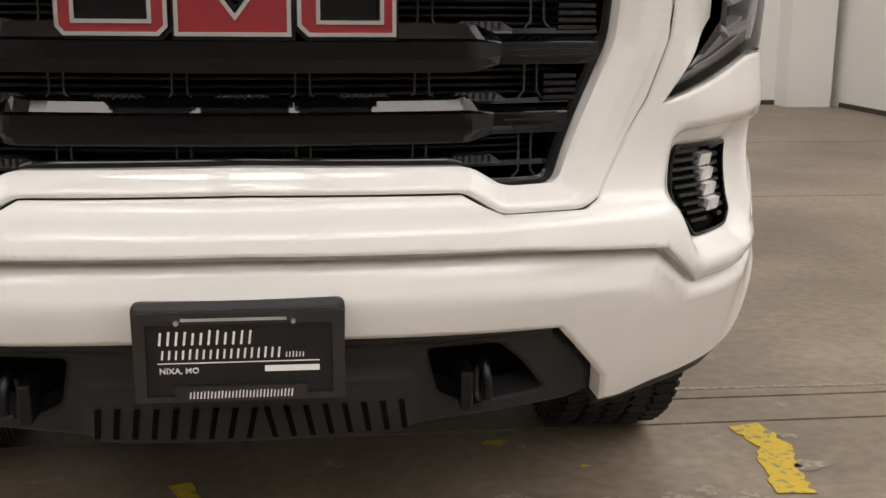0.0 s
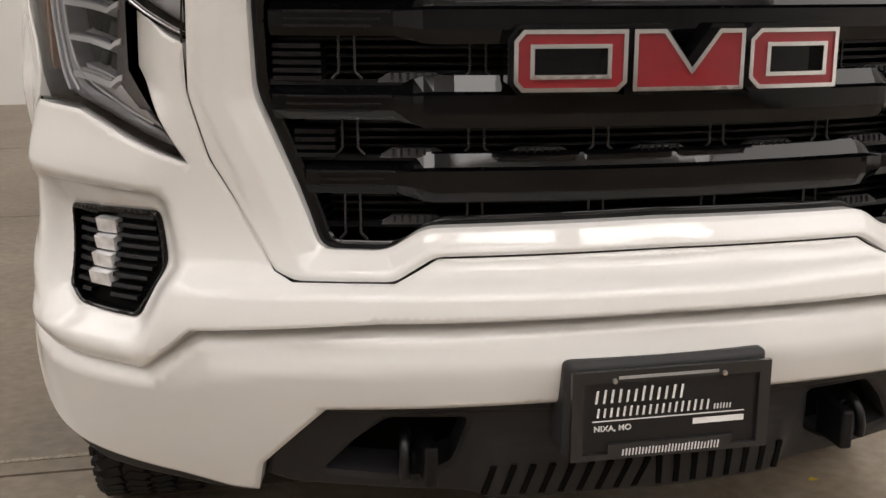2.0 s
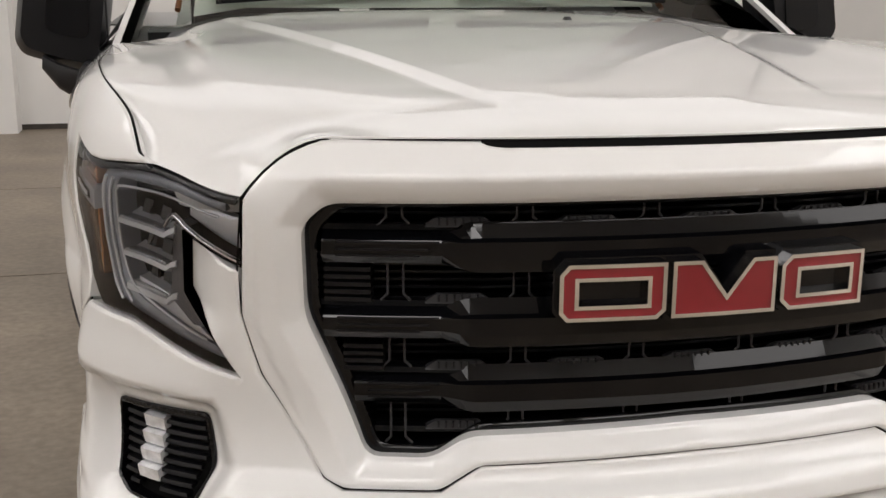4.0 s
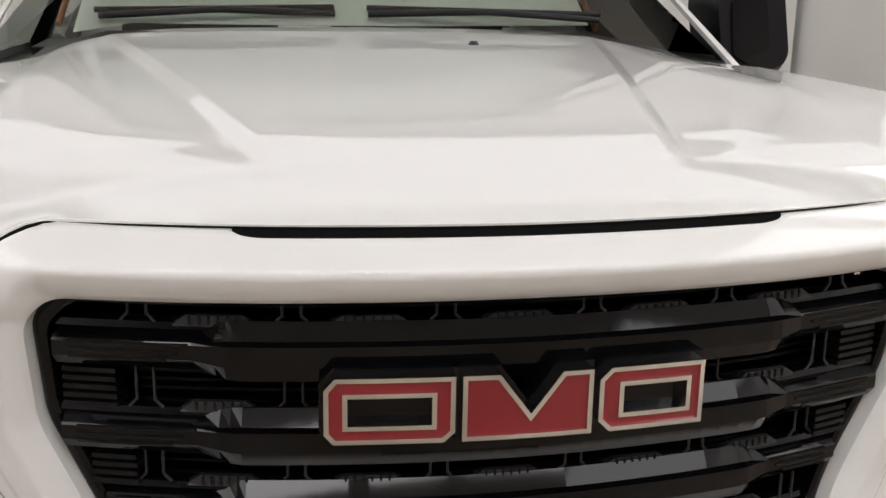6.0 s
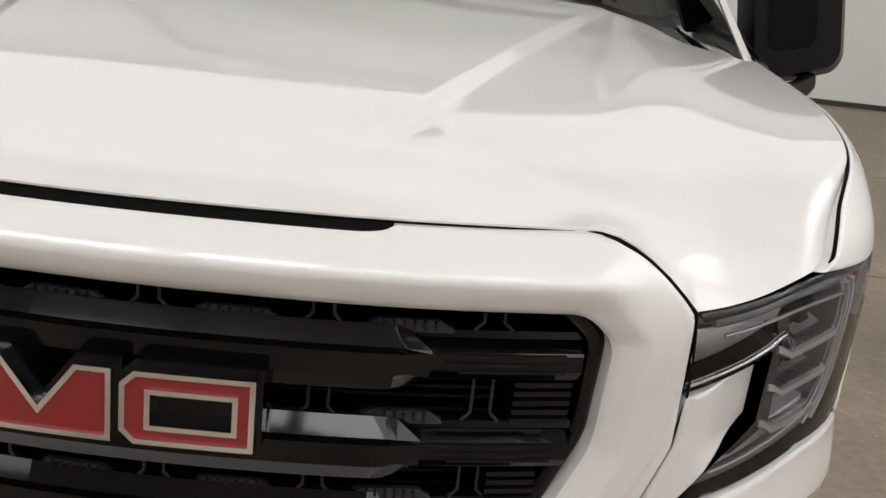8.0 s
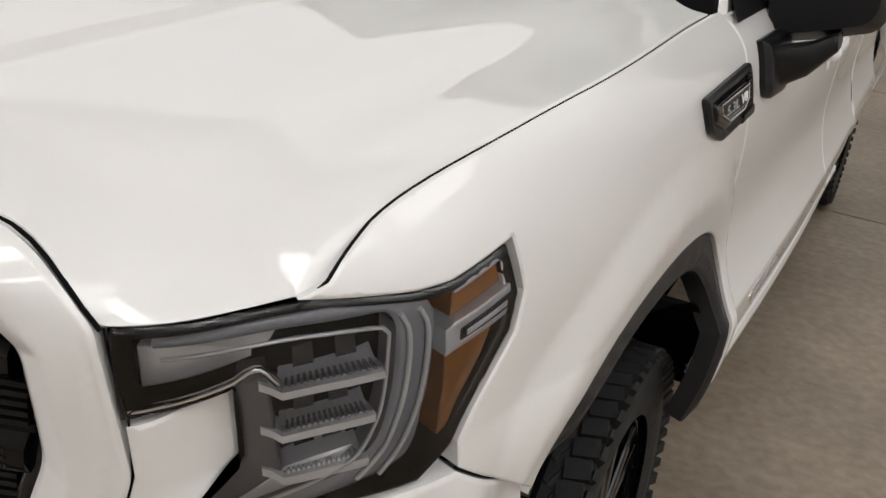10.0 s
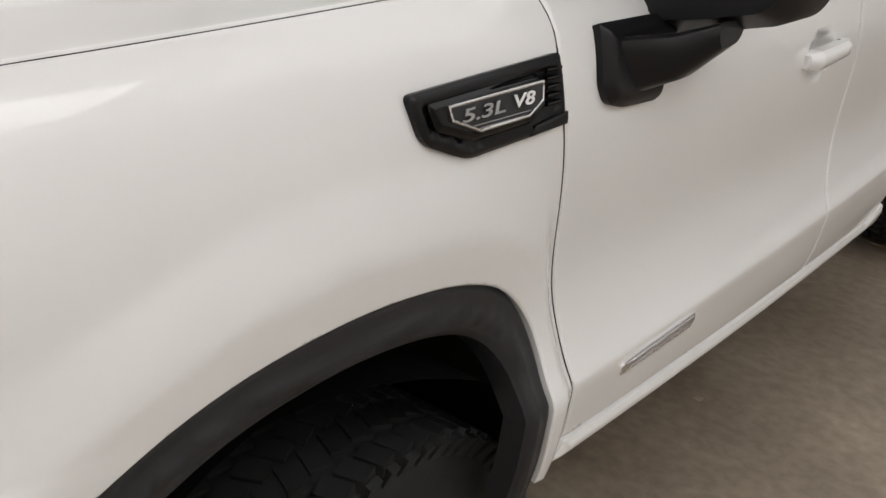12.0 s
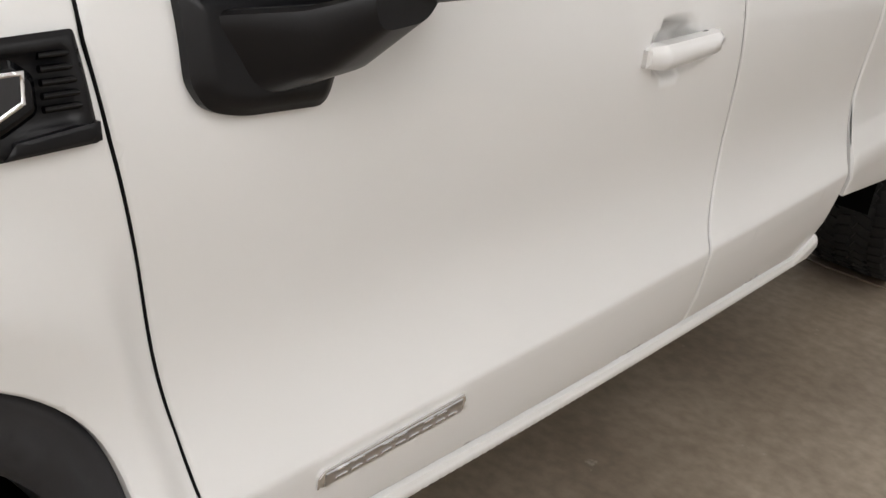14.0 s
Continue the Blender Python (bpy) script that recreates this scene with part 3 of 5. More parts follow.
hood_half = [(0, hood_v(0, 1.60)), (0.45, hood_v(0.45, 1.59)), (0.70, hood_v(0.70, 1.54)), (0.84, hood_v(0.84, 1.46)), (0.945, hood_v(0.945, 1.335))]
hood_half += [(x - 0.005, hood_v(x - 0.005, y)) for x, y, z in reversed(GAP.tolist()[:-1])] + [(0.834, 0.0), (0.655, 0.0), (0.634, 0.0), (0.61, 0.0), (0.585, 0.0), (0.55, 0.0), (0, 0.0)]
BULGE = [[(m * (0.285 + 0.243 * (y - 0.29) + o), hood_v(0.285 + 0.243 * (y - 0.29) + o, y)) for y in np.linspace(0.24, 1.5, 30)] for o in (0.0, 0.030, 0.044) for m in (1, -1)]
hood = panel("hood", sym(hood_half), hood_surf, PAINT, truck, edge=0.0025, skirt=0.05, step=0.012, lines=BULGE, label="white hood with a raised centre")

# ---- fascia, bumper, valance
GROOVE = [(1.242, 0.664), (1.169, 0.656), (1.083, 0.636), (0.942, 0.586), (0.757, 0.584), (0.665, 0.656), (0.404, 0.672), (0.000, 0.678)]
FOG = [(0.748, 0.803), (0.952, 0.798), (0.936, 0.686), (0.906, 0.657), (0.775, 0.654), (0.733, 0.741)]
fascia_half = [(0.000, 0.761), (0.325, 0.756), (0.384, 0.722), (0.526, 0.722), (0.5560, 0.7375), (0.6430, 0.892), (0.6680, 0.983), (0.666, 1.046), (0.771, 1.070), (0.770, 0.984), (0.726, 0.945), (0.674, 0.880), (0.878, 0.912), (0.965, 0.912), (1.020, 0.910), (1.232, 0.774), (1.239, 0.736)] + GROOVE


def fascia_relief(u, v):
    a = np.abs(u)
    shelf = 0.028 * step01(0.745, 0.700, v) * (1 - step01(0.62, 0.80, a))
    p = np.c_[a, v]
    d = -edge_distance(p, [np.array(FOG)])
    pocket = -0.035 * (1 - step01(0.0, 0.05, d))
    brow = 0.015 * step01(0.826, 0.838, v) * (1 - step01(0.84, 0.91, v)) * step01(0.70, 0.76, a) * (1 - step01(1.0, 1.1, a))
    lip = 0.012 * np.exp(-(((v - 0.622) / 0.022) ** 2)) * step01(0.70, 0.80, a) * (1 - step01(0.98, 1.08, a))
    cheek = -0.022 * step01(0.675, 0.765, a) * step01(0.93, 0.97, v) * (1 - step01(0.85, 0.95, a))
    return shelf + pocket + brow + lip + cheek


panel("front_fascia", sym(fascia_half), body, PAINT, truck, holes=[rounded(FOG, 0.012), rounded(mir(FOG), 0.012)], edge=0.003, skirt=0.03, step=0.014, relief=fascia_relief, label="white upper bumper cover")

for s in (1, -1):
    lip = [(1.16, 0.440), (1.09, 0.428), (0.93, 0.407), (0.78, 0.391), (0.63, 0.380), (0.63, 0.345), (0.93, 0.366), (1.12, 0.404)]
    panel("bumper_lip", lip if s > 0 else mir(lip), shift(-0.012), PLASTIC, truck, edge=0.004, skirt=0.03, step=0.02, label="black plastic lip under the bumper")

VAL = [(0.000, 0.545), (0.478, 0.534), (0.587, 0.436), (0.603, 0.381)]
bumper_half = [(x, z - 0.004) for x, z in reversed(GROOVE)] + [(1.238, 0.480), (1.20, 0.452), (1.09, 0.430), (0.93, 0.410), (0.78, 0.394), (0.65, 0.383), (0.606, 0.384), (0.590, 0.438), (0.484, 0.542), (0, 0.556)]


def bumper_relief(u, v):
    a = np.abs(u)
    d = -edge_distance(np.c_[a, v], [np.array([(0, 1.2), (1.6, 1.2)] + GROOVE)])
    top = -0.018 * (1 - step01(0.0, 0.030, np.abs(d)))
    face = 0.012 * step01(0.03, 0.07, np.abs(d)) * (1 - step01(0.60, 0.75, a))
    return 0.008 + top + face


panel("front_bumper", bumper_half + [(-x, z) for x, z in reversed(bumper_half) if x > 1e-6], body, PAINT, truck, edge=0.006, skirt=0.03, step=0.014, relief=bumper_relief, label="white lower bumper")

# White sheet added behind the groove to lighten the shadow in its gap.
filler = [(x, z + 0.025) for x, z in GROOVE]
filler = filler[::-1] + [(x, z - 0.030) for x, z in GROOVE]
panel("bumper_ledge", filler + [(-x, z) for x, z in reversed(filler) if x > 1e-6], shift(-0.012), PAINT, truck, edge=0, skirt=0, step=0.03)

HOOK = [(0.279, 0.501), (0.402, 0.501), (0.451, 0.461), (0.509, 0.396), (0.363, 0.384), (0.304, 0.416)]
val_half = VAL + [(0.560, 0.366), (0.400, 0.358), (0.290, 0.353), (0.000, 0.353)]


def val_relief(u, v):
    a = np.abs(u)
    band = 0.014 * step01(0.515, 0.528, v)
    plate = 0.010 * step01(0.475, 0.455, v) * step01(0.275, 0.235, a)
    slant = 0.008 * step01(0.455 + 0.05 * step01(0.22, 0.30, a), 0.40, v) * step01(0.30, 0.24, a)
    return -0.016 + band + plate + slant


panel("lower_valance", sym(val_half), body, PLASTIC, truck, holes=[rounded(HOOK, 0.012), rounded(mir(HOOK), 0.012)], edge=0.006, skirt=0.05, step=0.010, relief=val_relief, label="black textured plastic lower valance")
# A near-black sheet closes each hook pocket in place of its shadow.
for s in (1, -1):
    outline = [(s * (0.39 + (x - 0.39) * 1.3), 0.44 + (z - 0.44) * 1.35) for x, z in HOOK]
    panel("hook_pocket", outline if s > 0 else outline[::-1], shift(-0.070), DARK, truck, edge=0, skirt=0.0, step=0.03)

# ---- fenders
fender = [(0.846, 1.160)] + TOP_EDGE + [(2.066, 1.296)] + SEAM_FRONT + [(2.18, 0.525)] + ARCH[::-1] + [(1.226, 0.778), (1.024, 0.9135), (1.026, 0.940), (1.112, 1.048), (1.122, 1.096), (1.096, 1.166), (1.00, 1.145), (0.96, 1.145)]
ARCH_LINE = np.array(ARCH)


def line_distance(p, line):
    best = np.full(len(p), 1e9)
    for a, b in zip(line[:-1], line[1:]):
        e = b - a
        s = np.clip(((p - a) @ e) / (e @ e), 0, 1)
        best = np.minimum(best, np.hypot(*(p - a - s[:, None] * e).T))
    return best


def fender_relief(u, v):
    d = line_distance(np.c_[np.abs(u), v], ARCH_LINE)
    seam = np.interp(v, [z for u0, z in SEAM_FRONT][::-1], [u0 for u0, z in SEAM_FRONT][::-1])
    rise = sum(np.interp(d + k, [0, 0.066, 0.150], [0.0145, 0.018, 0.0]) for k in (-0.012, -0.006, 0.0, 0.006, 0.012)) / 5
    return rise * step01(0.002, 0.05, seam - np.abs(u))


for s in (1, -1):
    o = fender if s > 0 else mir(fender)
    panel("front_fender", o, body, PAINT, truck, edge=0.0025, skirt=0.05, step=0.012, relief=fender_relief, label="white front fender")
    c = np.array((1.66, 0.42))
    edge_line = ARCH + [(2.158, 0.46)]
    flare = edge_line + [tuple(c + (np.array(p) - c) * float(np.interp(p[0], [1.3, 2.1], [0.855, 0.875]))) for p in reversed(edge_line)]
    panel("wheel_arch_trim", rounded(flare if s > 0 else mir(flare), 0.004), shift(0.010), PLASTIC, truck, edge=0.007, skirt=0.035, step=0.018, relief=lambda u, v: 0.010 * np.exp(-(((line_distance(np.c_[np.abs(u), v], ARCH_LINE) - 0.045) / 0.012) ** 2)) * 0.6 - 0.035 * (1 - step01(1.24, 1.36, np.abs(u))), label="black plastic wheel arch trim")

# ---- doors, rocker, bed
SEAM_REAR = smooth([(3.355, 1.285), (3.360, 1.146), (3.395, 1.014), (3.425, 0.90), (3.425, 0.825), (3.392, 0.749), (3.374, 0.700), (3.378, 0.640), (3.392, 0.524)])
front_door = [(u + 0.0042, z) for u, z in SEAM_FRONT[:-1]] + [(2.212, 0.574)] + [(u - 0.003, z) for u, z in reversed(SEAM_REAR)]
rear_door = [(u + 0.004, z) for u, z in SEAM_REAR] + [(4.02, 0.492), (4.12, 0.53), (4.17, 0.80), (4.17, 1.285)]
rocker = [(2.215, 0.569), (3.392, 0.519), (4.02, 0.487), (4.12, 0.525), (4.17, 0.50), (4.14, 0.452), (3.4, 0.486), (2.195, 0.538)]
REAR_U = 5.40
rear_arch = [(REAR_U + 0.45 * math.cos(a), 0.47 + 0.48 * math.sin(a)) for a in np.linspace(0, math.pi, 15)]
bed_side = [(4.18, 1.285), (6.50, 1.285), (6.50, 0.50), (REAR_U + 0.45, 0.47)] + rear_arch[1:-1] + [(REAR_U - 0.45, 0.53), (4.20, 0.61)]


def door_relief(u, v):
    d = np.hypot((np.abs(u) - 3.115) / 0.082, (v - 1.090) / 0.052)
    return -0.032 * (1 - step01(0.55, 1.0, d))


for s in (1, -1):
    f = (lambda o: o) if s > 0 else mir
    panel("front_door", f(front_door), body, PAINT, truck, edge=0.0025, skirt=0.04, step=0.02, relief=door_relief, lines=[[(s * 2.19, 0.684), (s * 3.40, 0.684)]], label="white front door")
    panel("rear_door", f(rear_door), body, PAINT, truck, edge=0.0025, skirt=0.04, step=0.03, lines=[[(s * 3.36, 0.684), (s * 4.14, 0.684)]], label="white rear door")
    panel("rocker_panel", f(rocker), body, PAINT, truck, edge=0.008, skirt=0.04, step=0.02, relief=lambda u, v: 0.012 + 0 * u, label="white rocker panel")
    panel("bed_side", f(bed_side), body, PAINT, truck, edge=0.004, skirt=0.02, step=0.05, label="white cargo bed side")
    # near-black sheet behind the door gaps, in place of their shadow
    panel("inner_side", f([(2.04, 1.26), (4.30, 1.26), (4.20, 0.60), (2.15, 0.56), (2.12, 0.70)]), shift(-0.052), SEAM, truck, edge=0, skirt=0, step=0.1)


# ---- black tubes laid in the panel gaps, drawn as their shadow
def gap_shadow(pts, d=-0.006, r=0.0038, sides=(1, -1)):
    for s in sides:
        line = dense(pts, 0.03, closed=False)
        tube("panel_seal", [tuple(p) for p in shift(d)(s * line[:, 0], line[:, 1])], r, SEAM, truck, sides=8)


gap_shadow(smooth([(0.846, 1.150)] + TOP_EDGE, 1), -0.006, 0.0028)
gap_shadow(smooth([(u + 0.0025, z) for u, z in SEAM_FRONT]), -0.004, 0.0022)
gap_shadow(SEAM_REAR, -0.006, 0.0030)
gap_shadow([(0.0, 1.2362), (0.30, 1.2362), (0.50, 1.2362)] + [(x, 1.2362 - float(corner_drop(x))) for x in np.linspace(0.53, 0.653, 8)], -0.001, 0.0024)
gap_shadow([(0.654, 1.156), (0.668, 1.05), (0.6655, 0.984), (0.6425, 0.892), (0.556, 0.737), (0.526, 0.7235), (0.385, 0.7235), (0.327, 0.757), (0.0, 0.7625)], -0.005, 0.0014)
gap_shadow([(1.022, 0.912), (1.229, 0.776)], -0.006, 0.0018)

# ---------------------------------------------------------------- front details
def plan_frame(u):
    a = abs(u)
    x, y = float(PX(a)), float(PY(a))
    dx, dy = float(PX(a + 1e-3)) - x, float(PY(a + 1e-3)) - y
    n = math.hypot(dx, dy)
    s = -1 if u < 0 else 1
    return Vector((s * x, y, 0)), Vector((s * dy / n, -dx / n, 0))


def at(u, d, z):
    p, n = plan_frame(u)
    return Vector(form(tuple(p + n * d + Vector((0, 0, z)))))


def sweep(name, us, section, mat, parent, label="", smooth=False):
    """A bar that follows the body's plan; section(u) gives its outline as (out, height)."""
    bm = bmesh.new()
    rings = [[bm.verts.new(at(u, d, z)) for d, z in section(u)] for u in us]
    for a, b in zip(rings, rings[1:]):
        for i in range(len(a)):
            j = (i + 1) % len(a)
            bm.faces.new((a[i], a[j], b[j], b[i]))
    bm.faces.new(rings[0][::-1])
    bm.faces.new(rings[-1])
    return part(name, bm, mat, parent, label, smooth=smooth)


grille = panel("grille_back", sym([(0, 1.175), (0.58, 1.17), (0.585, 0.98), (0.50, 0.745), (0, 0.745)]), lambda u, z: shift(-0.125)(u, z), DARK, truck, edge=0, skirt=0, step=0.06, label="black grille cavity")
rim_in = [(max(0, x - 0.016), z + (-0.012 if z > 1 else 0.010)) for x, z in GRILLE_IN]
rim_in[0], rim_in[-1] = (0, 1.144), (0, 0.812)
panel("grille_rim", rounded(sym(GRILLE_IN), 0.02), shift(-0.034), GLOSS_BLACK, truck, holes=[rounded(sym(rim_in), 0.018)], edge=0.004, skirt=0.06, step=0.012, label="gloss black inner rim")


def half_width(z):
    """Half the opening's width at a height."""
    return float(np.interp(z, [0.765, 0.98, 1.115, 1.15], [0.488, 0.566, 0.560, 0.535]))


def grille_bar(z, d, w):
    us = sorted({round(v, 4) for v in np.r_[np.linspace(-w, w, 41), -0.385, -0.345, -0.33, 0.33, 0.345, 0.385]})

    def section(u):
        k = float(step01(0.385, 0.335, abs(u)))
        e, h = d - 0.012 * (1 - k), 0.025 + 0.011 * k
        return [(e - 0.07, z + h * 0.7), (e - 0.020, z + h), (e - 0.002 - 0.006 * k, z + h * 0.42), (e, z + h * 0.30), (e, z - h * 0.42), (e - 0.010, z - h * 0.95), (e - 0.07, z - h * 0.8)]

    sweep("grille_bar", us, section, GLOSS_BLACK, truck, "gloss black horizontal bar")
    for s in (1, -1):
        for dz in (0.008, -0.002, -0.011):
            ends = np.linspace(0.385 + (0.010 - dz) * 1.4, w - 0.02, 8)
            sweep("bar_line", [s * v for v in ends], lambda u, dz=dz: [(d - 0.022, z + dz + 0.0018), (d - 0.0095, z + dz + 0.0012), (d - 0.0095, z + dz - 0.0012), (d - 0.022, z + dz - 0.0018)], SATIN_BLACK, truck)


for z, d in ((1.086, 0.026), (0.973, 0.012), (0.866, -0.012)):
    grille_bar(z, d, half_width(z) - 0.012)

ROWS = ((1.113, 1.150, 0.012), (0.999, 1.058, -0.004), (0.893, 0.945, -0.022), (0.795, 0.840, -0.036))
for z0, z1, d in ROWS:
    w = half_width(z0) - 0.008
    for z in np.arange(z0 + 0.008, z1, 0.0115):
        sweep("shutter_slat", np.linspace(-w, w, 15), lambda u, z=z, d=d: [(d - 0.075, z + 0.003), (d - 0.060, z + 0.004), (d - 0.060, z), (d - 0.075, z - 0.002)], SATIN_BLACK, truck)
    sweep("cell_ledge", np.linspace(-w, w, 31), lambda u, z0=z0, d=d: [(d - 0.06, z0 + 0.002), (d - 0.012, z0 + 0.004), (d - 0.010, z0 - 0.004), (d - 0.06, z0 - 0.008)], GLOSS_BLACK, truck)
    cuts = [-0.45, -0.27, -0.09, 0.09, 0.27, 0.45]
    for c in cuts:
        if abs(c) > w - 0.03:
            continue
        for o in (-0.011, 0.011):
            lo = z0 + 0.004 if not (z0 < 0.8 and abs(c) > 0.4) else 0.772
            tilt = 0.010 if o > 0 else -0.010
            pts = [at(c + o, d - 0.012, z1 + 0.004), at(c + o, d - 0.012, lo + 0.010), at(c + o + tilt, d - 0.012, lo)]
            tube("cell_rail", [tuple(p) for p in pts], 0.0021, GREY_PLASTIC, truck, sides=8)
    for a, b in zip([-0.63] + cuts, cuts + [0.63]):
        a, b = max(a, -w), min(b, w)
        if b - a > 0.12:
            m = (a + b) / 2
            sweep("cell_plate", np.linspace(m - 0.048, m + 0.048, 7), lambda u, z0=z0, d=d, m=m: [(d - 0.03, z0 + 0.002), (d - 0.018, z0 + 0.004 + 0.010 * float(step01(0.048, 0.036, abs(u - m)))), (d - 0.012, z0 + 0.003 + 0.010 * float(step01(0.048, 0.036, abs(u - m)))), (d - 0.010, z0)], GREY_PLASTIC, truck)
            for k in range(6):
                uu = m - 0.028 + 0.011 * k
                sweep("plate_tick", [uu - 0.0015, uu + 0.0015], lambda u, z0=z0, d=d: [(d - 0.013, z0 + 0.013), (d - 0.0085, z0 + 0.011), (d - 0.0085, z0 + 0.003), (d - 0.013, z0 + 0.002)], SATIN_BLACK, truck)
# Side louvres at the ends of the grille.
for s in (1, -1):
    for z in np.arange(1.004, 1.056, 0.011):
        sweep("side_louvre", [s * v for v in np.linspace(0.485, 0.552, 5)], lambda u, z=z: [(-0.05, z + 0.004), (-0.012, z + 0.003), (-0.012, z - 0.003), (-0.05, z - 0.003)], SATIN_BLACK, truck)
    for z in np.arange(0.897, 0.940, 0.011):
        sweep("side_louvre", [s * v for v in np.linspace(0.47, 0.528, 5)], lambda u, z=z: [(-0.06, z + 0.004), (-0.026, z + 0.003), (-0.026, z - 0.003), (-0.06, z - 0.003)], SATIN_BLACK, truck)


# ---- badge: three plain red shapes with chrome rims on a black backing
def flat_shape(name, loops, d0, d1, mat, parent, label="", edge=0.0):
    """A slab over the front's plan: loops in (x, z), between the depths d0 (back) and d1 (front)."""
    from mathutils.geometry import delaunay_2d_cdt

    ls = [dense(lp, 0.02) for lp in loops]
    pts, edges, n = [], [], 0
    for lp in ls:
        edges += [(n + i, n + (i + 1) % len(lp)) for i in range(len(lp))]
        pts += [Vector(p) for p in lp]
        n += len(lp)
    vs, _, fs, *_ = delaunay_2d_cdt(pts, edges, [], 0, 1e-6)
    uv = np.array([tuple(v) for v in vs])
    tri = np.array([f for f in fs if len(f) == 3])
    tri = tri[inside(uv[tri].mean(1), ls)]
    bm = bmesh.new()
    front = [bm.verts.new(at(u, d1, z)) for u, z in uv]
    back = [bm.verts.new(at(u, d0, z)) for u, z in uv]
    for t in tri:
        bm.faces.new([front[i] for i in t])
        bm.faces.new([back[i] for i in reversed(t)])
    for e in [e for e in bm.edges if len(e.link_faces) == 1 and e.verts[0] in set(front)]:
        i, j = front.index(e.verts[0]), front.index(e.verts[1])
        bm.faces.new((front[i], front[j], back[j], back[i]))
    return part(name, bm, mat, parent, label)


def inset(loop, r):
    lp = np.array(loop, float)
    area = np.sum(lp[:, 0] * np.roll(lp[:, 1], -1) - np.roll(lp[:, 0], -1) * lp[:, 1])
    out = []
    for i in range(len(lp)):
        a, p, b = lp[i - 1], lp[i], lp[(i + 1) % len(lp)]
        e0, e1 = (p - a) / (np.linalg.norm(p - a) + 1e-9), (b - p) / (np.linalg.norm(b - p) + 1e-9)
        n0, n1 = np.array((-e0[1], e0[0])), np.array((-e1[1], e1[0]))
        m = n0 + n1
        k = 1.0 / max(0.35, (m @ m) / 2)
        out.append(tuple(p + np.sign(area) * m * r * k))
    return out


BZ0, BZ1 = 0.992, 1.072
h = BZ1 - BZ0
shapes = [
    ([(-0.232, BZ0 + 0.012), (-0.232, BZ1 - 0.014), (-0.220, BZ1), (-0.086, BZ1), (-0.086, BZ0 + 0.012), (-0.098, BZ0), (-0.222, BZ0)], [(-0.206, BZ0 + 0.022), (-0.206, BZ1 - 0.024), (-0.112, BZ1 - 0.024), (-0.112, BZ0 + 0.022)]),
    ([(-0.078, BZ0), (-0.078, BZ1), (-0.036, BZ1), (0.000, BZ0 + 0.030), (0.036, BZ1), (0.072, BZ1), (0.072, BZ0)], None),
    ([(0.080, BZ0 + 0.014), (0.080, BZ1 - 0.014), (0.094, BZ1), (0.212, BZ1), (0.212, BZ0), (0.094, BZ0)], [(0.110, BZ0 + 0.022), (0.110, BZ1 - 0.024), (0.190, BZ1 - 0.024), (0.190, BZ0 + 0.022)]),
]
badge = None
for outer, hole in shapes:
    loops = [outer] + ([hole] if hole else [])
    back = flat_shape("badge_backing", [inset(outer, -0.006)], 0.006, 0.046, GLOSS_BLACK, truck if badge is None else badge, "" if badge else "emblem of three plain red shapes with chrome rims")
    badge = badge or back
    rim = [inset(outer, 0.0055)] + ([inset(hole, -0.0055)] if hole else [])
    flat_shape("badge_rim", loops + rim, 0.044, 0.062, CHROME, badge, "chrome rim")
    flat_shape("badge_fill", rim, 0.044, 0.059, RED, badge, "red enamel fill")

# ---- licence plate carrier on the bumper
PLATE_Y = -0.066
PLATE_UP = 0.020
plate = panel("plate_holder", rounded([(-0.160, 0.464), (-0.162, 0.618), (0.158, 0.620), (0.156, 0.467)], 0.014), lambda x, z: np.stack([x, PLATE_Y + 0.010 - 0.02 * (z - 0.52), z], -1), PLASTIC, truck, edge=0.010, skirt=0.055, step=0.012, label="black plastic plate holder")
PL = plate


def plate_slab(name, x0, x1, z0, z1, d, mat, parent, label="", thick=0.004, r=0.0):
    bm = bmesh.new()
    add_box(bm, x0, x1, PLATE_Y - d, PLATE_Y - d + thick, z0 + PLATE_UP, z1 + PLATE_UP)
    return part(name, bm, mat, parent, label, bevel=r)


FRAME_BLACK = material("plate_frame_black", (0.012, 0.012, 0.013), 0.3, coat=0.5)
PLATE_BLACK = material("plate_black", (0.006, 0.006, 0.007), 0.35)
plate_slab("plate", -0.150, 0.150, 0.452, 0.582, 0.000, PLATE_BLACK, PL, "black plate with white print", r=0.0015)
for x0, x1, z0, z1 in ((-0.156, 0.156, 0.570, 0.588), (-0.156, -0.138, 0.450, 0.570), (0.138, 0.156, 0.450, 0.570), (-0.138, -0.098, 0.450, 0.459), (0.098, 0.138, 0.450, 0.459), (-0.098, 0.098, 0.450, 0.473)):
    plate_slab("plate_frame", x0, x1, z0, z1, 0.006, FRAME_BLACK, PL, thick=0.008, r=0.0015)


def lettering(text, x, z, size, mat, parent, place, extrude=0.0006, space=1.0, shear=0.0, wide=1.0):
    cu = bpy.data.curves.new("lettering", "FONT")
    cu.body, cu.size, cu.extrude, cu.space_character, cu.shear = text, size, extrude, space, shear
    cu.offset = size * 0.012
    tmp = bpy.data.objects.new("lettering", cu)
    me = bpy.data.meshes.new_from_object(tmp)
    bpy.data.objects.remove(tmp)
    for v in me.vertices:
        v.co = place(x + v.co.x * wide, z + v.co.y, v.co.z)
    me.materials.clear()
    me.materials.append(mat)
    ob = new("lettering", me)
    ob.parent = parent
    return ob


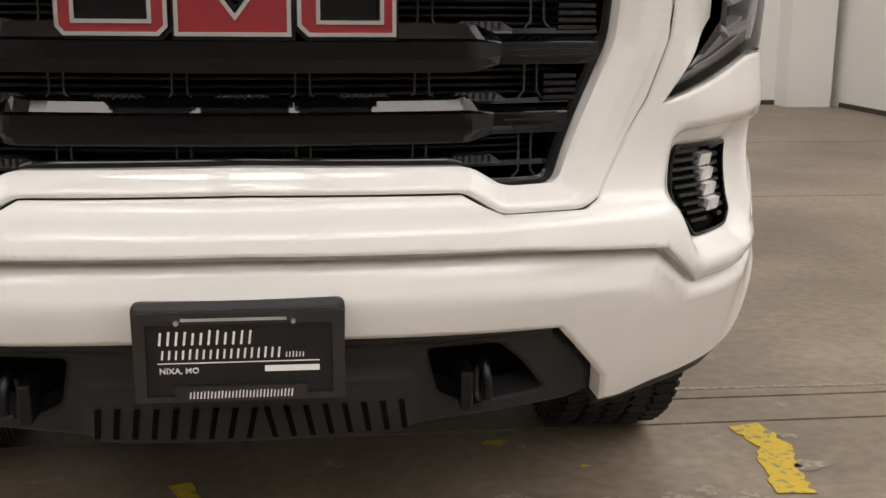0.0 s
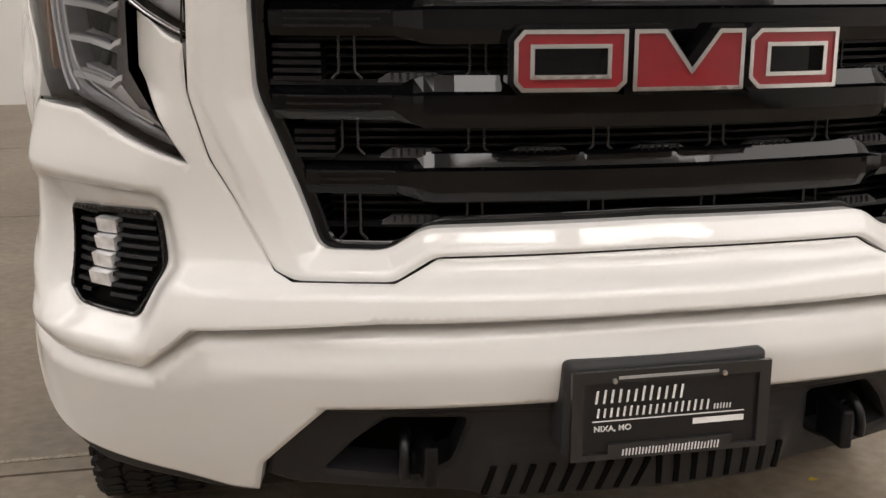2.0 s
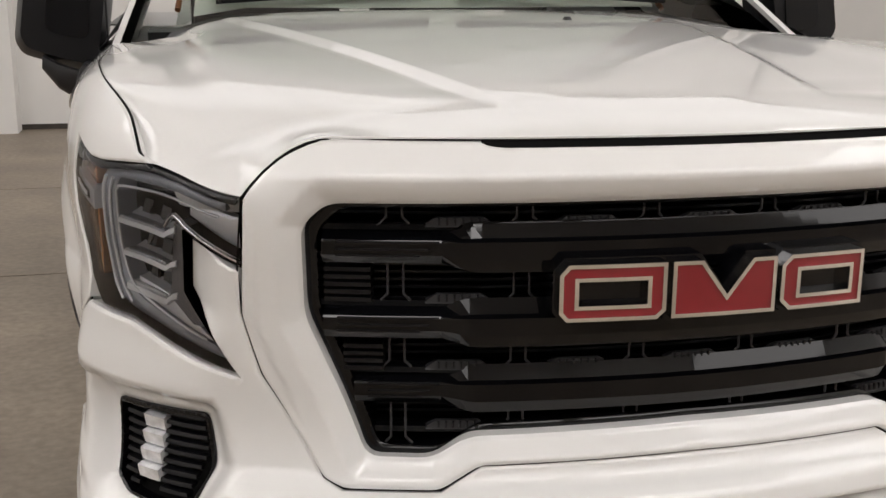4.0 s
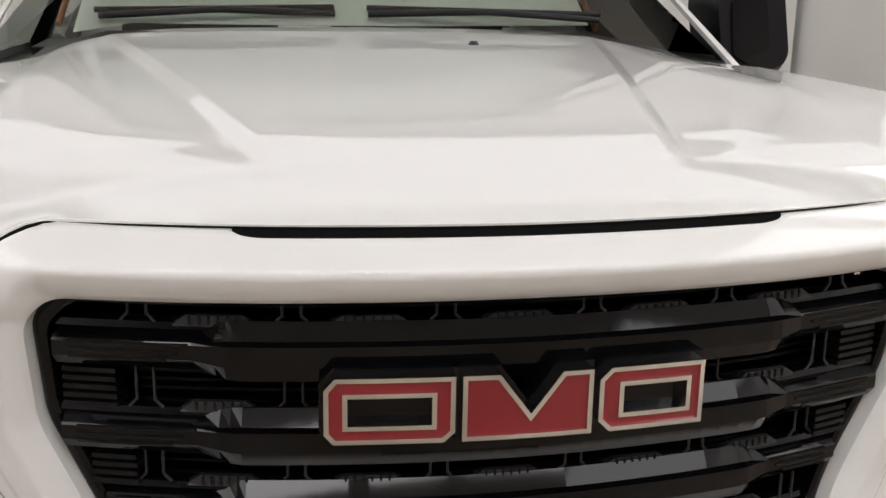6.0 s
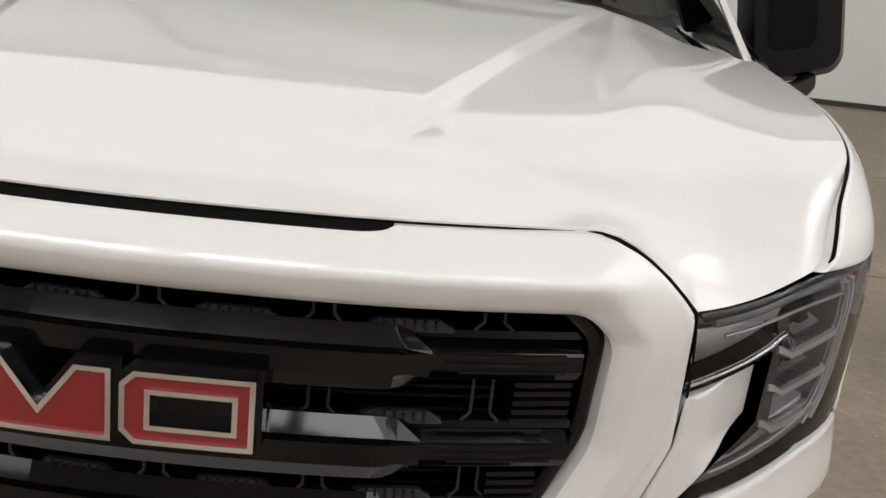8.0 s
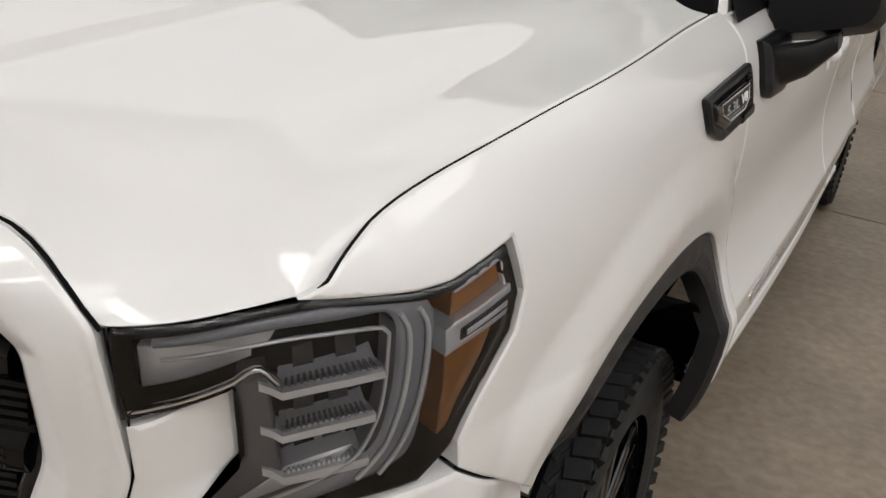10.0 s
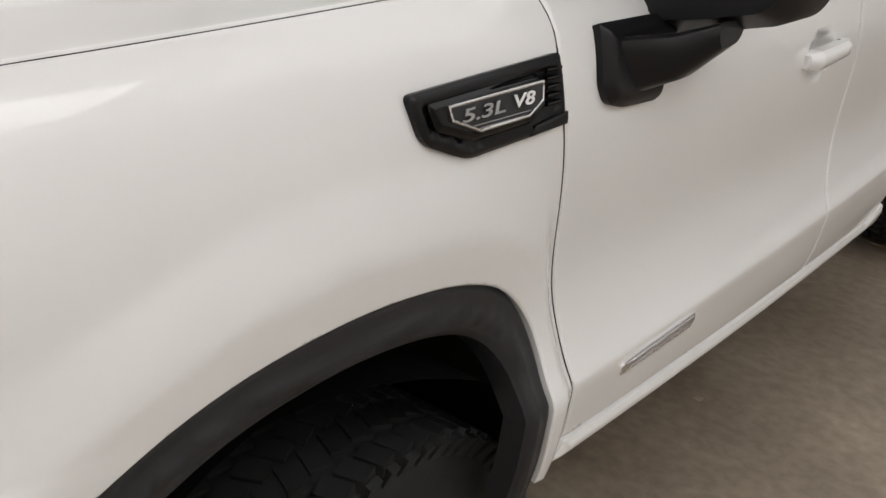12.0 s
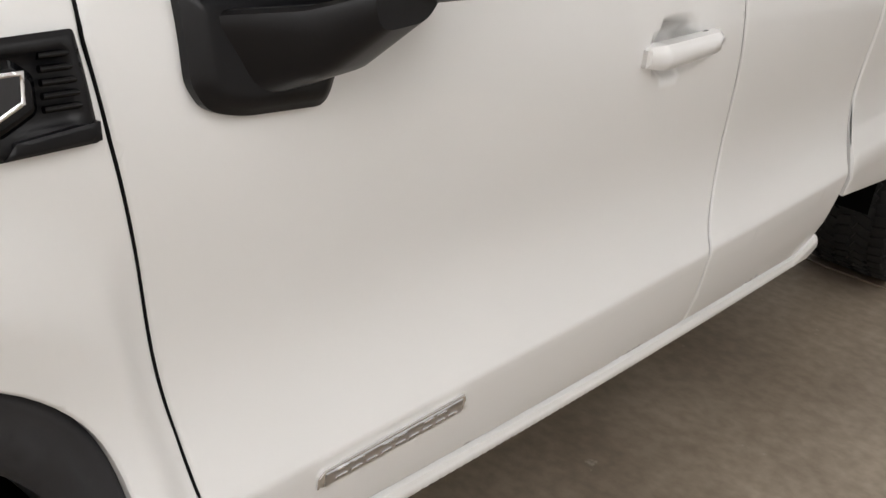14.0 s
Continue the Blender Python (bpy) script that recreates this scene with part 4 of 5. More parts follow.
def bars(x0, x1, z, h, count, lean, mat=WHITE_INK, d=0.0035):
    """Hand-drawn strokes that stand for print that is not spelled out."""
    rnd = random.Random(int(x0 * 1000) + int(z * 1000))
    step = (x1 - x0) / count
    for i in range(count):
        c = x0 + step * (i + 0.5)
        bm = bmesh.new()
        w, hh = step * 0.055 + 0.0004, h * rnd.uniform(0.85, 1.0)
        for o in (-0.26, 0.24):
            add_box(bm, o * step - w, o * step + w, 0, 0.001, 0, hh * rnd.uniform(0.9, 1.0))
        for v in bm.verts:
            v.co = Vector((c + v.co.x + lean * v.co.z, PLATE_Y - d + v.co.y, PLATE_UP + z + v.co.z))
        part("print_bar", bm, mat, PL)


bars(-0.124, 0.020, 0.538, 0.023, 6, 0.12)
bars(-0.120, 0.062, 0.516, 0.017, 9, 0.12)
bars(0.066, 0.096, 0.516, 0.009, 3, 0.1)
plate_slab("print_bar", -0.122, 0.118, 0.5085, 0.5100, 0.0015, WHITE_INK, PL, thick=0.001)
plate_slab("print_bar", 0.036, 0.118, 0.4935, 0.5025, 0.0015, WHITE_INK, PL, thick=0.001)
plate_slab("print_bar", -0.086, 0.070, 0.5755, 0.5800, 0.0078, GREY_INK, PL, thick=0.001)
bars(-0.078, 0.078, 0.455, 0.0125, 15, 0.12, d=0.0068)
lettering("NIXA, MO", -0.120, 0.4935, 0.0125, WHITE_INK, PL, lambda x, z, e: (x, PLATE_Y - 0.0015 - e, z + PLATE_UP), space=1.05)
for x in (-0.092, 0.080):
    bm = bmesh.new()
    bmesh.ops.create_cone(bm, cap_ends=True, segments=14, radius1=0.0042, radius2=0.0034, depth=0.004, matrix=pose(x, PLATE_Y - 0.008, 0.573 + PLATE_UP, 90))
    part("screw", bm, SATIN_CHROME, PL, "zinc screw")

# the whole carrier is drawn in a little towards its upper corner
for ob in [PL] + list(PL.children):
    for v in ob.data.vertices:
        v.co.x, v.co.z = -0.16 + (v.co.x + 0.16) * 0.955, 0.62 + (v.co.z - 0.62) * 0.955

# ---- valance slots, their shadow drawn as near-black bars, and tow hooks
for i in range(17):
    u = -0.245 + i * 0.0306
    lean = 0.006 if u < 0 else -0.006
    bm = bmesh.new()
    for a, b, z0, z1 in ((-0.0045, 0.0045, 0.366, 0.424),):
        q = [at(u + a - lean, 0, z0), at(u + b - lean, 0, z0), at(u + b + lean, 0, z1), at(u + a + lean, 0, z1)]
        n = plan_frame(u)[1]
        out = [bm.verts.new(p + n * (float(FRONT(p.z)) + 0.005)) for p in q]
        back = [bm.verts.new(p + n * (float(FRONT(p.z)) - 0.01)) for p in q]
        bm.faces.new(out)
        bm.faces.new(back[::-1])
        for k in range(4):
            bm.faces.new((out[k], back[k], back[(k + 1) % 4], out[(k + 1) % 4]))
    part("valance_rib", bm, SEAM, truck)
for s in (1, -1):
    c = 0.375
    pts = []
    for a in np.linspace(-20, 250, 16):
        p = at(s * c, -0.035 + 0.030 * math.cos(radians(a)), 0.437 + 0.042 * math.sin(radians(a)))
        pts.append(tuple(p))
    tube("tow_hook", pts, 0.0085, SATIN_BLACK, truck, "black steel tow hook", sides=12)
    bm = bmesh.new()
    p, n = plan_frame(s * (c - 0.03))
    add_box(bm, -0.010, 0.010, -0.05, 0.028, -0.034, 0.030, Matrix.Translation(p - n * 0.04 + Vector((0, 0, 0.445))))
    part("hook_bracket", bm, SATIN_BLACK, truck, bevel=0.004)

# ---- fog lamps
for s in (1, -1):
    f = (lambda o: o) if s > 0 else mir
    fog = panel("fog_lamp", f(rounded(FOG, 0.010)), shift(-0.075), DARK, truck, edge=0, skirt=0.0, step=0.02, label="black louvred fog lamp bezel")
    inn = [(x + 0.006 * (1 if x < 0.8 else -1), z + (0.007 if z < 0.72 else -0.006)) for x, z in FOG]
    panel("fog_bezel", f(rounded(FOG, 0.012)), shift(-0.030), GLOSS_BLACK, fog, holes=[f(rounded(inn, 0.010))], edge=0.003, skirt=0.05, step=0.012)
    zs = np.arange(0.675, 0.792, 0.0145)
    for z in zs:
        left = float(np.interp(z, [0.656, 0.741, 0.80], [0.784, 0.743, 0.757])) + 0.008
        right = float(np.interp(z, [0.66, 0.69, 0.80], [0.898, 0.929, 0.946])) - 0.008
        for a, b in ((left, 0.836), (0.882, right)):
            if b - a > 0.01:
                sweep("louvre", [s * v for v in np.linspace(a, b, 4)], lambda u, z=z: [(float(stand(u, z)) - 0.072, z + 0.0035), (float(stand(u, z)) - 0.042, z + 0.0045), (float(stand(u, z)) - 0.040, z - 0.001), (float(stand(u, z)) - 0.072, z - 0.0035)], SATIN_BLACK, fog)
    for z in np.linspace(0.686, 0.788, 5)[:-1]:
        sweep("led_cell", [s * v for v in np.linspace(0.836, 0.881, 5)], lambda u, z=z: [(float(stand(u, z)) - 0.07, z + 0.024), (float(stand(u, z)) - 0.046, z + 0.0245), (float(stand(u, z)) - 0.036, z + 0.022), (float(stand(u, z)) - 0.040, z + 0.002), (float(stand(u, z)) - 0.07, z + 0.001)], LED_CELL, fog, "silver fog lamp reflector cell")

# ---------------------------------------------------------------- headlamps
def inner(d):
    return shift(-d)


def prism(name, outline, d0, d1, mat, parent, label="", s=1, step=0.02, edge=0.002):
    """A block cut to an outline on the body, its face d0 under the skin, d1 - d0 deep."""
    outline = [(float(lamp_u(u)), z) for u, z in outline]
    o = outline if s > 0 else mir(outline)
    return panel(name, o, inner(d0), mat, parent, edge=edge, skirt=d1 - d0, step=step, label=label)


def trim_line(name, line, d, r, mat, parent, s, label=""):
    """A thin round strip along a line on the body, d under the skin."""
    pts = dense(line, 0.008, closed=False)
    return tube(name, [tuple(q) for q in inner(d)(s * lamp_u(pts[:, 0]), pts[:, 1])], r, mat, parent, label, sides=8)


for s in (1, -1):
    f = (lambda o: o) if s > 0 else mir
    lamp = panel("headlamp", f(HEAD), inner(0.075), HOUSING, truck, edge=0, skirt=-0.07, step=0.03, label="clear headlamp with grey light guide and amber side marker")
    panel("lens", f(rounded(HEAD, 0.006)), inner(0.002), CLEAR, lamp, edge=0.003, skirt=0.0, step=0.02, label="clear plastic lens")
    # black frame along the upper edge and round the outside
    prism("bezel_edge", [(0.662, 1.154), (0.853, 1.156), (0.960, 1.140), (1.003, 1.140), (1.086, 1.157), (1.112, 1.096), (1.104, 1.050), (1.018, 0.940), (1.008, 0.946), (1.092, 1.052), (1.099, 1.094), (1.080, 1.142), (1.000, 1.127), (0.955, 1.128), (0.853, 1.144), (0.668, 1.142)], 0.008, 0.06, BEZEL, lamp, s=s)
    # grey guide: along the top, down the outside, along the bottom to the tip
    prism("light_guide", rounded([(0.690, 1.139), (0.853, 1.141), (0.965, 1.130), (0.986, 1.100), (0.984, 1.010), (0.962, 0.938), (0.880, 0.922), (0.692, 0.894), (0.712, 0.911), (0.868, 0.936), (0.912, 0.964), (0.928, 1.020), (0.930, 1.098), (0.918, 1.120), (0.690, 1.123)], [0.002, 0.02, 0.02, 0.03, 0.05, 0.03, 0.02, 0.002, 0.01, 0.03, 0.03, 0.03, 0.02, 0.015, 0.002]), 0.018, 0.05, LIGHT_GUIDE, lamp, "smoky grey light guide", s=s, edge=0.004)
    for line in ([(0.914, 1.098), (0.911, 1.018), (0.894, 0.970), (0.860, 0.944), (0.722, 0.920)], [(0.700, 1.1155), (0.902, 1.1115), (0.914, 1.098)]):
        trim_line("guide_edge", smooth(line), 0.014, 0.0022, BRIGHT, lamp, s, "bright strip")
    # Highlights in the guide, put in as thin bright strips.
    for o, d in ((0.936, 0.0165), (0.962, 0.0160)):
        trim_line("guide_streak", smooth([(o - 0.006, 1.116), (o + 0.010, 1.090), (o + 0.006, 1.010), (o - 0.016, 0.958), (o - 0.060, 0.930)]), d, 0.0030, SHELF, lamp, s, "bright strip added as a highlight in the guide")
    prism("lower_reflector", [(0.712, 0.912), (0.745, 0.932), (0.800, 0.953), (0.880, 0.962), (0.858, 0.940), (0.730, 0.916)], 0.024, 0.05, BRIGHT, lamp, "bright lower reflector", s=s, step=0.012, edge=0.002)
    # turn signal arm beside the grille
    prism("turn_signal", [(0.668, 1.110), (0.760, 1.110), (0.775, 1.094), (0.775, 1.082), (0.668, 1.060)], 0.040, 0.07, FROST, lamp, "silver turn signal reflector", s=s)
    trim_line("signal_edge", smooth([(0.664, 1.056), (0.752, 1.076), (0.776, 1.089), (0.786, 1.087), (0.800, 1.066)], 1), 0.012, 0.0042, CHROME, lamp, s, "chrome edge")
    prism("inner_bezel", [(0.756, 1.070), (0.790, 1.070), (0.796, 0.955), (0.745, 0.930), (0.722, 0.935), (0.758, 0.982)], 0.019, 0.06, HOUSING, lamp, s=s)
    # three stepped projectors: bowls, bright shelves with toothed edges, ribs on the floors
    for k, (z0, z1) in enumerate(((1.052, 1.104), (1.000, 1.048), (0.950, 0.996))):
        a, b = float(lamp_u(0.796 - 0.002 * k)), float(lamp_u(0.906 - 0.010 * k))
        us = [s * v for v in np.linspace(a, b, 13)]
        bowl = lambda u, z0=z0, z1=z1, a=a, b=b: [(float(stand(u, z0)) - 0.080, z1), (float(stand(u, z0)) - 0.066 + 0.006 * math.cos(12.6 * (abs(u) - a) / (b - a)), z1), (float(stand(u, z0)) - 0.062 - 0.010 * math.sin(3.14 * (abs(u) - a) / (b - a)), (z0 + z1) / 2), (float(stand(u, z0)) - 0.034, z0 + 0.009), (float(stand(u, z0)) - 0.080, z0 + 0.005)]
        sweep("projector_bowl", us, bowl, BRIGHT, lamp, "chrome projector bowl")
        rise = lambda u, a=a: 0.016 * float(step01(a + 0.006, a - 0.016, abs(u)))
        sweep("projector_shelf", [s * v for v in np.linspace(a - 0.018, b + 0.004, 12)], lambda u, z0=z0: [(float(stand(u, z0)) - 0.060, z0 + 0.006 + rise(u)), (float(stand(u, z0)) - 0.020, z0 + 0.008 + rise(u)), (float(stand(u, z0)) - 0.014, z0 + 0.005 + rise(u)), (float(stand(u, z0)) - 0.014, z0 - 0.003 + rise(u)), (float(stand(u, z0)) - 0.060, z0 - 0.005)], SHELF, lamp, "bright shelf")
        for c in np.linspace(a + 0.010, b - 0.006, 15):
            sweep("shelf_tooth", [s * (c - 0.0016), s * (c + 0.0016)], lambda u, z0=z0: [(float(stand(u, z0)) - 0.050, z0 + 0.0125), (float(stand(u, z0)) - 0.018, z0 + 0.0105), (float(stand(u, z0)) - 0.018, z0 + 0.007), (float(stand(u, z0)) - 0.050, z0 + 0.007)], LIGHT_GUIDE if k < 2 else SHELF, lamp)
        for c in (a + 0.030, b - 0.030):
            sweep("projector_lens", [s * (c - 0.012), s * (c + 0.012)], lambda u, z0=z0: [(float(stand(u, z0)) - 0.070, z0 + 0.042), (float(stand(u, z0)) - 0.050, z0 + 0.040), (float(stand(u, z0)) - 0.046, z0 + 0.018), (float(stand(u, z0)) - 0.070, z0 + 0.016)], GLOSS_BLACK, lamp, "dark projector opening")
    # side marker
    prism("amber_marker", [(1.006, 1.125), (1.082, 1.142), (1.092, 1.112), (1.004, 1.094)], 0.014, 0.05, AMBER, lamp, "amber side marker", s=s)
    prism("marker_frame", [(0.998, 1.130), (1.087, 1.150), (1.100, 1.108), (1.094, 1.102), (1.082, 1.141), (1.004, 1.124)], 0.009, 0.04, BRIGHT, lamp, "satin silver frame", s=s, step=0.005, edge=0.001)
    prism("marker_bar", [(0.985, 1.086), (1.000, 1.092), (1.098, 1.110), (1.100, 1.100), (1.012, 1.082), (1.012, 1.068), (1.096, 1.082), (1.094, 1.074), (1.008, 1.058), (0.988, 1.054)], 0.005, 0.04, BRIGHT, lamp, "satin silver bracket", s=s, step=0.005, edge=0.001)
    prism("marker_gap", [(1.013, 1.0815), (1.0965, 1.0985), (1.0955, 1.0825), (1.013, 1.0685)], 0.0040, 0.03, BEZEL, lamp, s=s, step=0.01, edge=0.0005)
    prism("side_reflector", [(1.022, 1.0795), (1.090, 1.0930), (1.090, 1.0865), (1.022, 1.0730)], 0.0025, 0.03, FROST, lamp, "silver reflector", s=s, step=0.01, edge=0.0005)
    prism("amber_reflector", [(1.000, 1.054), (1.088, 1.070), (1.070, 1.028), (1.018, 0.955), (0.996, 0.948), (1.004, 1.000)], 0.014, 0.05, AMBER, lamp, "amber reflector", s=s)

# ---------------------------------------------------------------- vent badge behind the wheel arch
VENT = [(1.747, 1.197), (2.060, 1.208), (2.074, 1.114), (1.857, 1.108), (1.772, 1.140)]
for s in (1, -1):
    f = (lambda o: o) if s > 0 else mir
    vent = panel("fender_vent", f(rounded(VENT, [0.012, 0.004, 0.004, 0.02, 0.02])), shift(0.012), SATIN_BLACK, truck, edge=0.005, skirt=0.02, step=0.012, label="black fender vent with an engine badge", relief=lambda u, v: -0.010 * step01(0.010, 0.022, edge_distance(np.c_[np.abs(u), v], [np.array(VENT)])))
    block = [(1.778, 1.183), (2.000, 1.190), (2.018, 1.176), (2.018, 1.146), (1.985, 1.130), (1.865, 1.128), (1.792, 1.152)]
    panel("badge_block", f(rounded(block, 0.006)), shift(0.014), GLOSS_BLACK, vent, edge=0.005, skirt=0.014, step=0.012)
    rim = [(1.806, 1.178), (2.006, 1.181), (2.004, 1.156), (1.972, 1.141), (1.868, 1.140), (1.812, 1.160)]
    fill = inset(rim, 0.0035)
    panel("badge_rim", f(rim), shift(0.0175), CHROME, vent, holes=[f(fill)], edge=0.0008, skirt=0.004, step=0.01, label="chrome badge rim")
    panel("badge_plate", f(fill), shift(0.0160), GREY_PLASTIC, vent, edge=0, skirt=0, step=0.02)
    for k in range(5):
        z = 1.190 - 0.0105 * k
        tube("vent_slat", [tuple(shift(0.008)(np.array([s * u]), np.array([z + 0.0]))[0]) for u in np.linspace(2.024, 2.060, 5)], 0.0030, GLOSS_BLACK, vent, sides=8)
    panel("vent_tab", f([(1.995, 1.126), (2.072, 1.133), (2.073, 1.117), (1.985, 1.114)]), shift(0.014), SATIN_BLACK, vent, edge=0.002, skirt=0.008, step=0.012)

    def on_badge(x, z, e, s=s):
        p = shift(0.0190 + e)(np.array([s * x if s > 0 else -(3.812 - x)]), np.array([z]))[0]
        return Vector(p)

    lettering("5.3L", 1.826, 1.1565, 0.0205, GREY_INK, vent, on_badge, shear=0.15, wide=2.5)
    lettering("V8", 1.930, 1.1575, 0.0215, WHITE_INK, vent, on_badge, shear=0.15, wide=2.0)
    for a, b, z in ((1.850, 1.975, 1.1490), (1.866, 1.960, 1.1445)):
        tube("badge_line", [tuple(shift(0.0165)(np.array([s * u]), np.array([z]))[0]) for u in (a, b)], 0.0006, GREY_INK, vent, sides=4)

# ---------------------------------------------------------------- door furniture
for s in (1, -1):
    f = (lambda o: o) if s > 0 else mir
    # handle: a bar that stands off the skin over a scooped pocket
    handle = panel("door_handle", f(rounded([(3.008, 1.068), (3.010, 1.096), (3.040, 1.104), (3.250, 1.108), (3.262, 1.096), (3.255, 1.076), (3.060, 1.066)], 0.010)), shift(0.030), PAINT, truck, edge=0.010, skirt=0.020, step=0.008, relief=lambda u, v: -0.022 * (1 - step01(3.008, 3.045, np.abs(u))) - 0.014 * step01(3.215, 3.262, np.abs(u)), label="white door handle")
    panel("handle_foot", f([(3.010, 1.070), (3.010, 1.096), (3.044, 1.100), (3.044, 1.070)]), shift(0.010), PAINT, handle, edge=0.003, skirt=0.02, step=0.01)
    panel("handle_foot", f([(3.215, 1.078), (3.215, 1.106), (3.258, 1.104), (3.256, 1.080)]), shift(0.012), PAINT, handle, edge=0.003, skirt=0.02, step=0.01)
    # near-black patch stands for the shadow in the handle's gap
    panel("handle_gap", f([(3.185, 1.090), (3.185, 1.106), (3.214, 1.108), (3.214, 1.092)]), shift(0.004), SEAM, handle, edge=0, skirt=0.004, step=0.01)
    panel("lock_button", f(rounded([(3.222, 1.086), (3.222, 1.099), (3.232, 1.100), (3.232, 1.087)], 0.002)), shift(0.0245), SATIN_CHROME, handle, edge=0.001, skirt=0.004, step=0.01, label="small silver lock button")
    # trim badge low on the door: plain bars for its print
    nb = panel("door_badge", f(rounded([(2.352, 0.640), (2.350, 0.657), (2.358, 0.667), (2.622, 0.671), (2.630, 0.660), (2.628, 0.646), (2.620, 0.640)], 0.002)), shift(0.004), CHROME, truck, edge=0.002, skirt=0.006, step=0.01, label="narrow chrome trim badge with raised bars")
    panel("badge_face", f([(2.362, 0.644), (2.360, 0.662), (2.618, 0.666), (2.620, 0.645)]), shift(0.0052), SATIN_CHROME, nb, edge=0.0, skirt=0.002, step=0.02)
    for k in range(9):
        u = 2.378 + k * 0.0265
        for z in ((0.649, 0.6605) if k % 3 != 2 else (0.649,)):
            panel("badge_bar", f([(u, z), (u + 0.0005, z + 0.002), (u + 0.019, z + 0.002), (u + 0.0185, z)]), shift(0.0062), CHROME, nb, edge=0.0, skirt=0.003, step=0.01)

# ---------------------------------------------------------------- mirrors
for s in (1, -1):
    mirror = tagged(new("mirror_arm_root"), "black plastic door mirror on a folding arm")
    mirror.name = "door_mirror"
    mirror.parent = truck
    base = [(2.165, 1.232), (2.168, 1.150), (2.185, 1.124), (2.225, 1.114), (2.335, 1.110), (2.352, 1.145), (2.385, 1.195), (2.395, 1.232)]
    base = rounded(base, [0.004, 0.01, 0.03, 0.03, 0.015, 0.01, 0.02, 0.004], 5)
    panel("mirror_base", (base if s > 0 else mir(base)), shift(0.022), SATIN_BLACK, mirror, edge=0.012, skirt=0.03, step=0.012)
    # arm: a wedge that widens towards the housing
    bm = bmesh.new()
    rows = [[(1.015, 1.50, 1.215), (1.02, 1.70, 1.20), (1.03, 1.66, 1.125), (1.03, 1.56, 1.12)],
            [(1.09, 1.58, 1.222), (1.09, 1.715, 1.210), (1.075, 1.69, 1.155), (1.075, 1.60, 1.150)],
            [(1.14, 1.63, 1.235), (1.14, 1.735, 1.230), (1.12, 1.71, 1.200), (1.12, 1.64, 1.195)]]
    fine = []
    for t in np.linspace(0, 2, 13):
        k, w = min(int(t), 1), t - min(int(t), 1)
        quad = [tuple((1 - w) * np.array(p) + w * np.array(q)) for p, q in zip(rows[k], rows[k + 1])]
        fine.append((quad[0][0], rounded([(y, z) for _, y, z in quad], 0.03, 5)))
    rings = [[bm.verts.new(form((s * x, y - 0.02, z))) for y, z in sec] for x, sec in fine]
    for a, b in zip(rings, rings[1:]):
        for i in range(len(a)):
            bm.faces.new((a[i], a[(i + 1) % len(a)], b[(i + 1) % len(b)], b[i]))
    bm.faces.new(rings[0])
    bm.faces.new(rings[-1][::-1])
    part("mirror_arm", bm, SATIN_BLACK, mirror, smooth=True)
    # housing
    bm = bmesh.new()
    prof = rounded([(0.985, 1.226), (1.015, 1.202), (1.08, 1.207), (1.200, 1.226), (1.225, 1.260), (1.225, 1.48), (1.195, 1.52), (1.01, 1.50), (0.985, 1.46)], 0.035, 6)
    front = [bm.verts.new(form((s * (1.09 + (x - 1.09) * 0.86), 1.655, 1.37 + (z - 1.37) * 0.86))) for x, z in prof]
    mid = [bm.verts.new(form((s * x, 1.705, z))) for x, z in prof]
    back = [bm.verts.new(form((s * x, 1.835, z))) for x, z in prof]
    for a, b in ((front, mid), (mid, back)):
        for i in range(len(a)):
            bm.faces.new((a[i], a[(i + 1) % len(a)], b[(i + 1) % len(b)], b[i]))
    bm.faces.new(front)
    bm.faces.new(back[::-1])
    part("mirror_housing", bm, SATIN_BLACK, mirror, "black plastic mirror housing", smooth=True)
    bm = bmesh.new()
    fr = rounded([(1.03, 1.29), (1.145, 1.298), (1.148, 1.45), (1.04, 1.46)], 0.03, 5)
    vs = [bm.verts.new(form((s * x, 1.649, z))) for x, z in fr]
    vb = [bm.verts.new(form((s * x, 1.660, z))) for x, z in fr]
    bm.faces.new(vs)
    for i in range(len(vs)):
        bm.faces.new((vs[i], vs[(i + 1) % len(vs)], vb[(i + 1) % len(vb)], vb[i]))
    part("mirror_cap", bm, GLOSS_BLACK, mirror, "gloss black mirror cap", smooth=True)
    bm = bmesh.new()
    gl = [bm.verts.new(form((s * (1.085 + (x - 1.09) * 0.9), 1.8365, 1.37 + (z - 1.37) * 0.9))) for x, z in prof]
    bm.faces.new(gl)
    part("mirror_glass", bm, REFLECTOR, mirror, "mirror glass")

# ---------------------------------------------------------------- cab
def quad_sheet(name, corners, mat, parent, n=8, bow=0.0, axis=(0, -1, 0), thick=0.006, label=""):
    """A bowed sheet between four corners (a, b along the bottom; d, c along the top)."""
    a, b, c, d = (np.array(p, float) for p in corners)
    verts, faces = [], []
    for i in range(n + 1):
        for j in range(n + 1):
            u, v = i / n, j / n
            p = (1 - u) * (1 - v) * a + u * (1 - v) * b + u * v * c + (1 - u) * v * d
            verts.append(form(p + np.array(axis) * bow * 4 * (u * (1 - u))))
    for i in range(n):
        for j in range(n):
            k = i * (n + 1) + j
            faces.append((k, k + n + 1, k + n + 2, k + 1))
    return mesh_part(name, verts, faces, mat, parent, label, smooth=True)


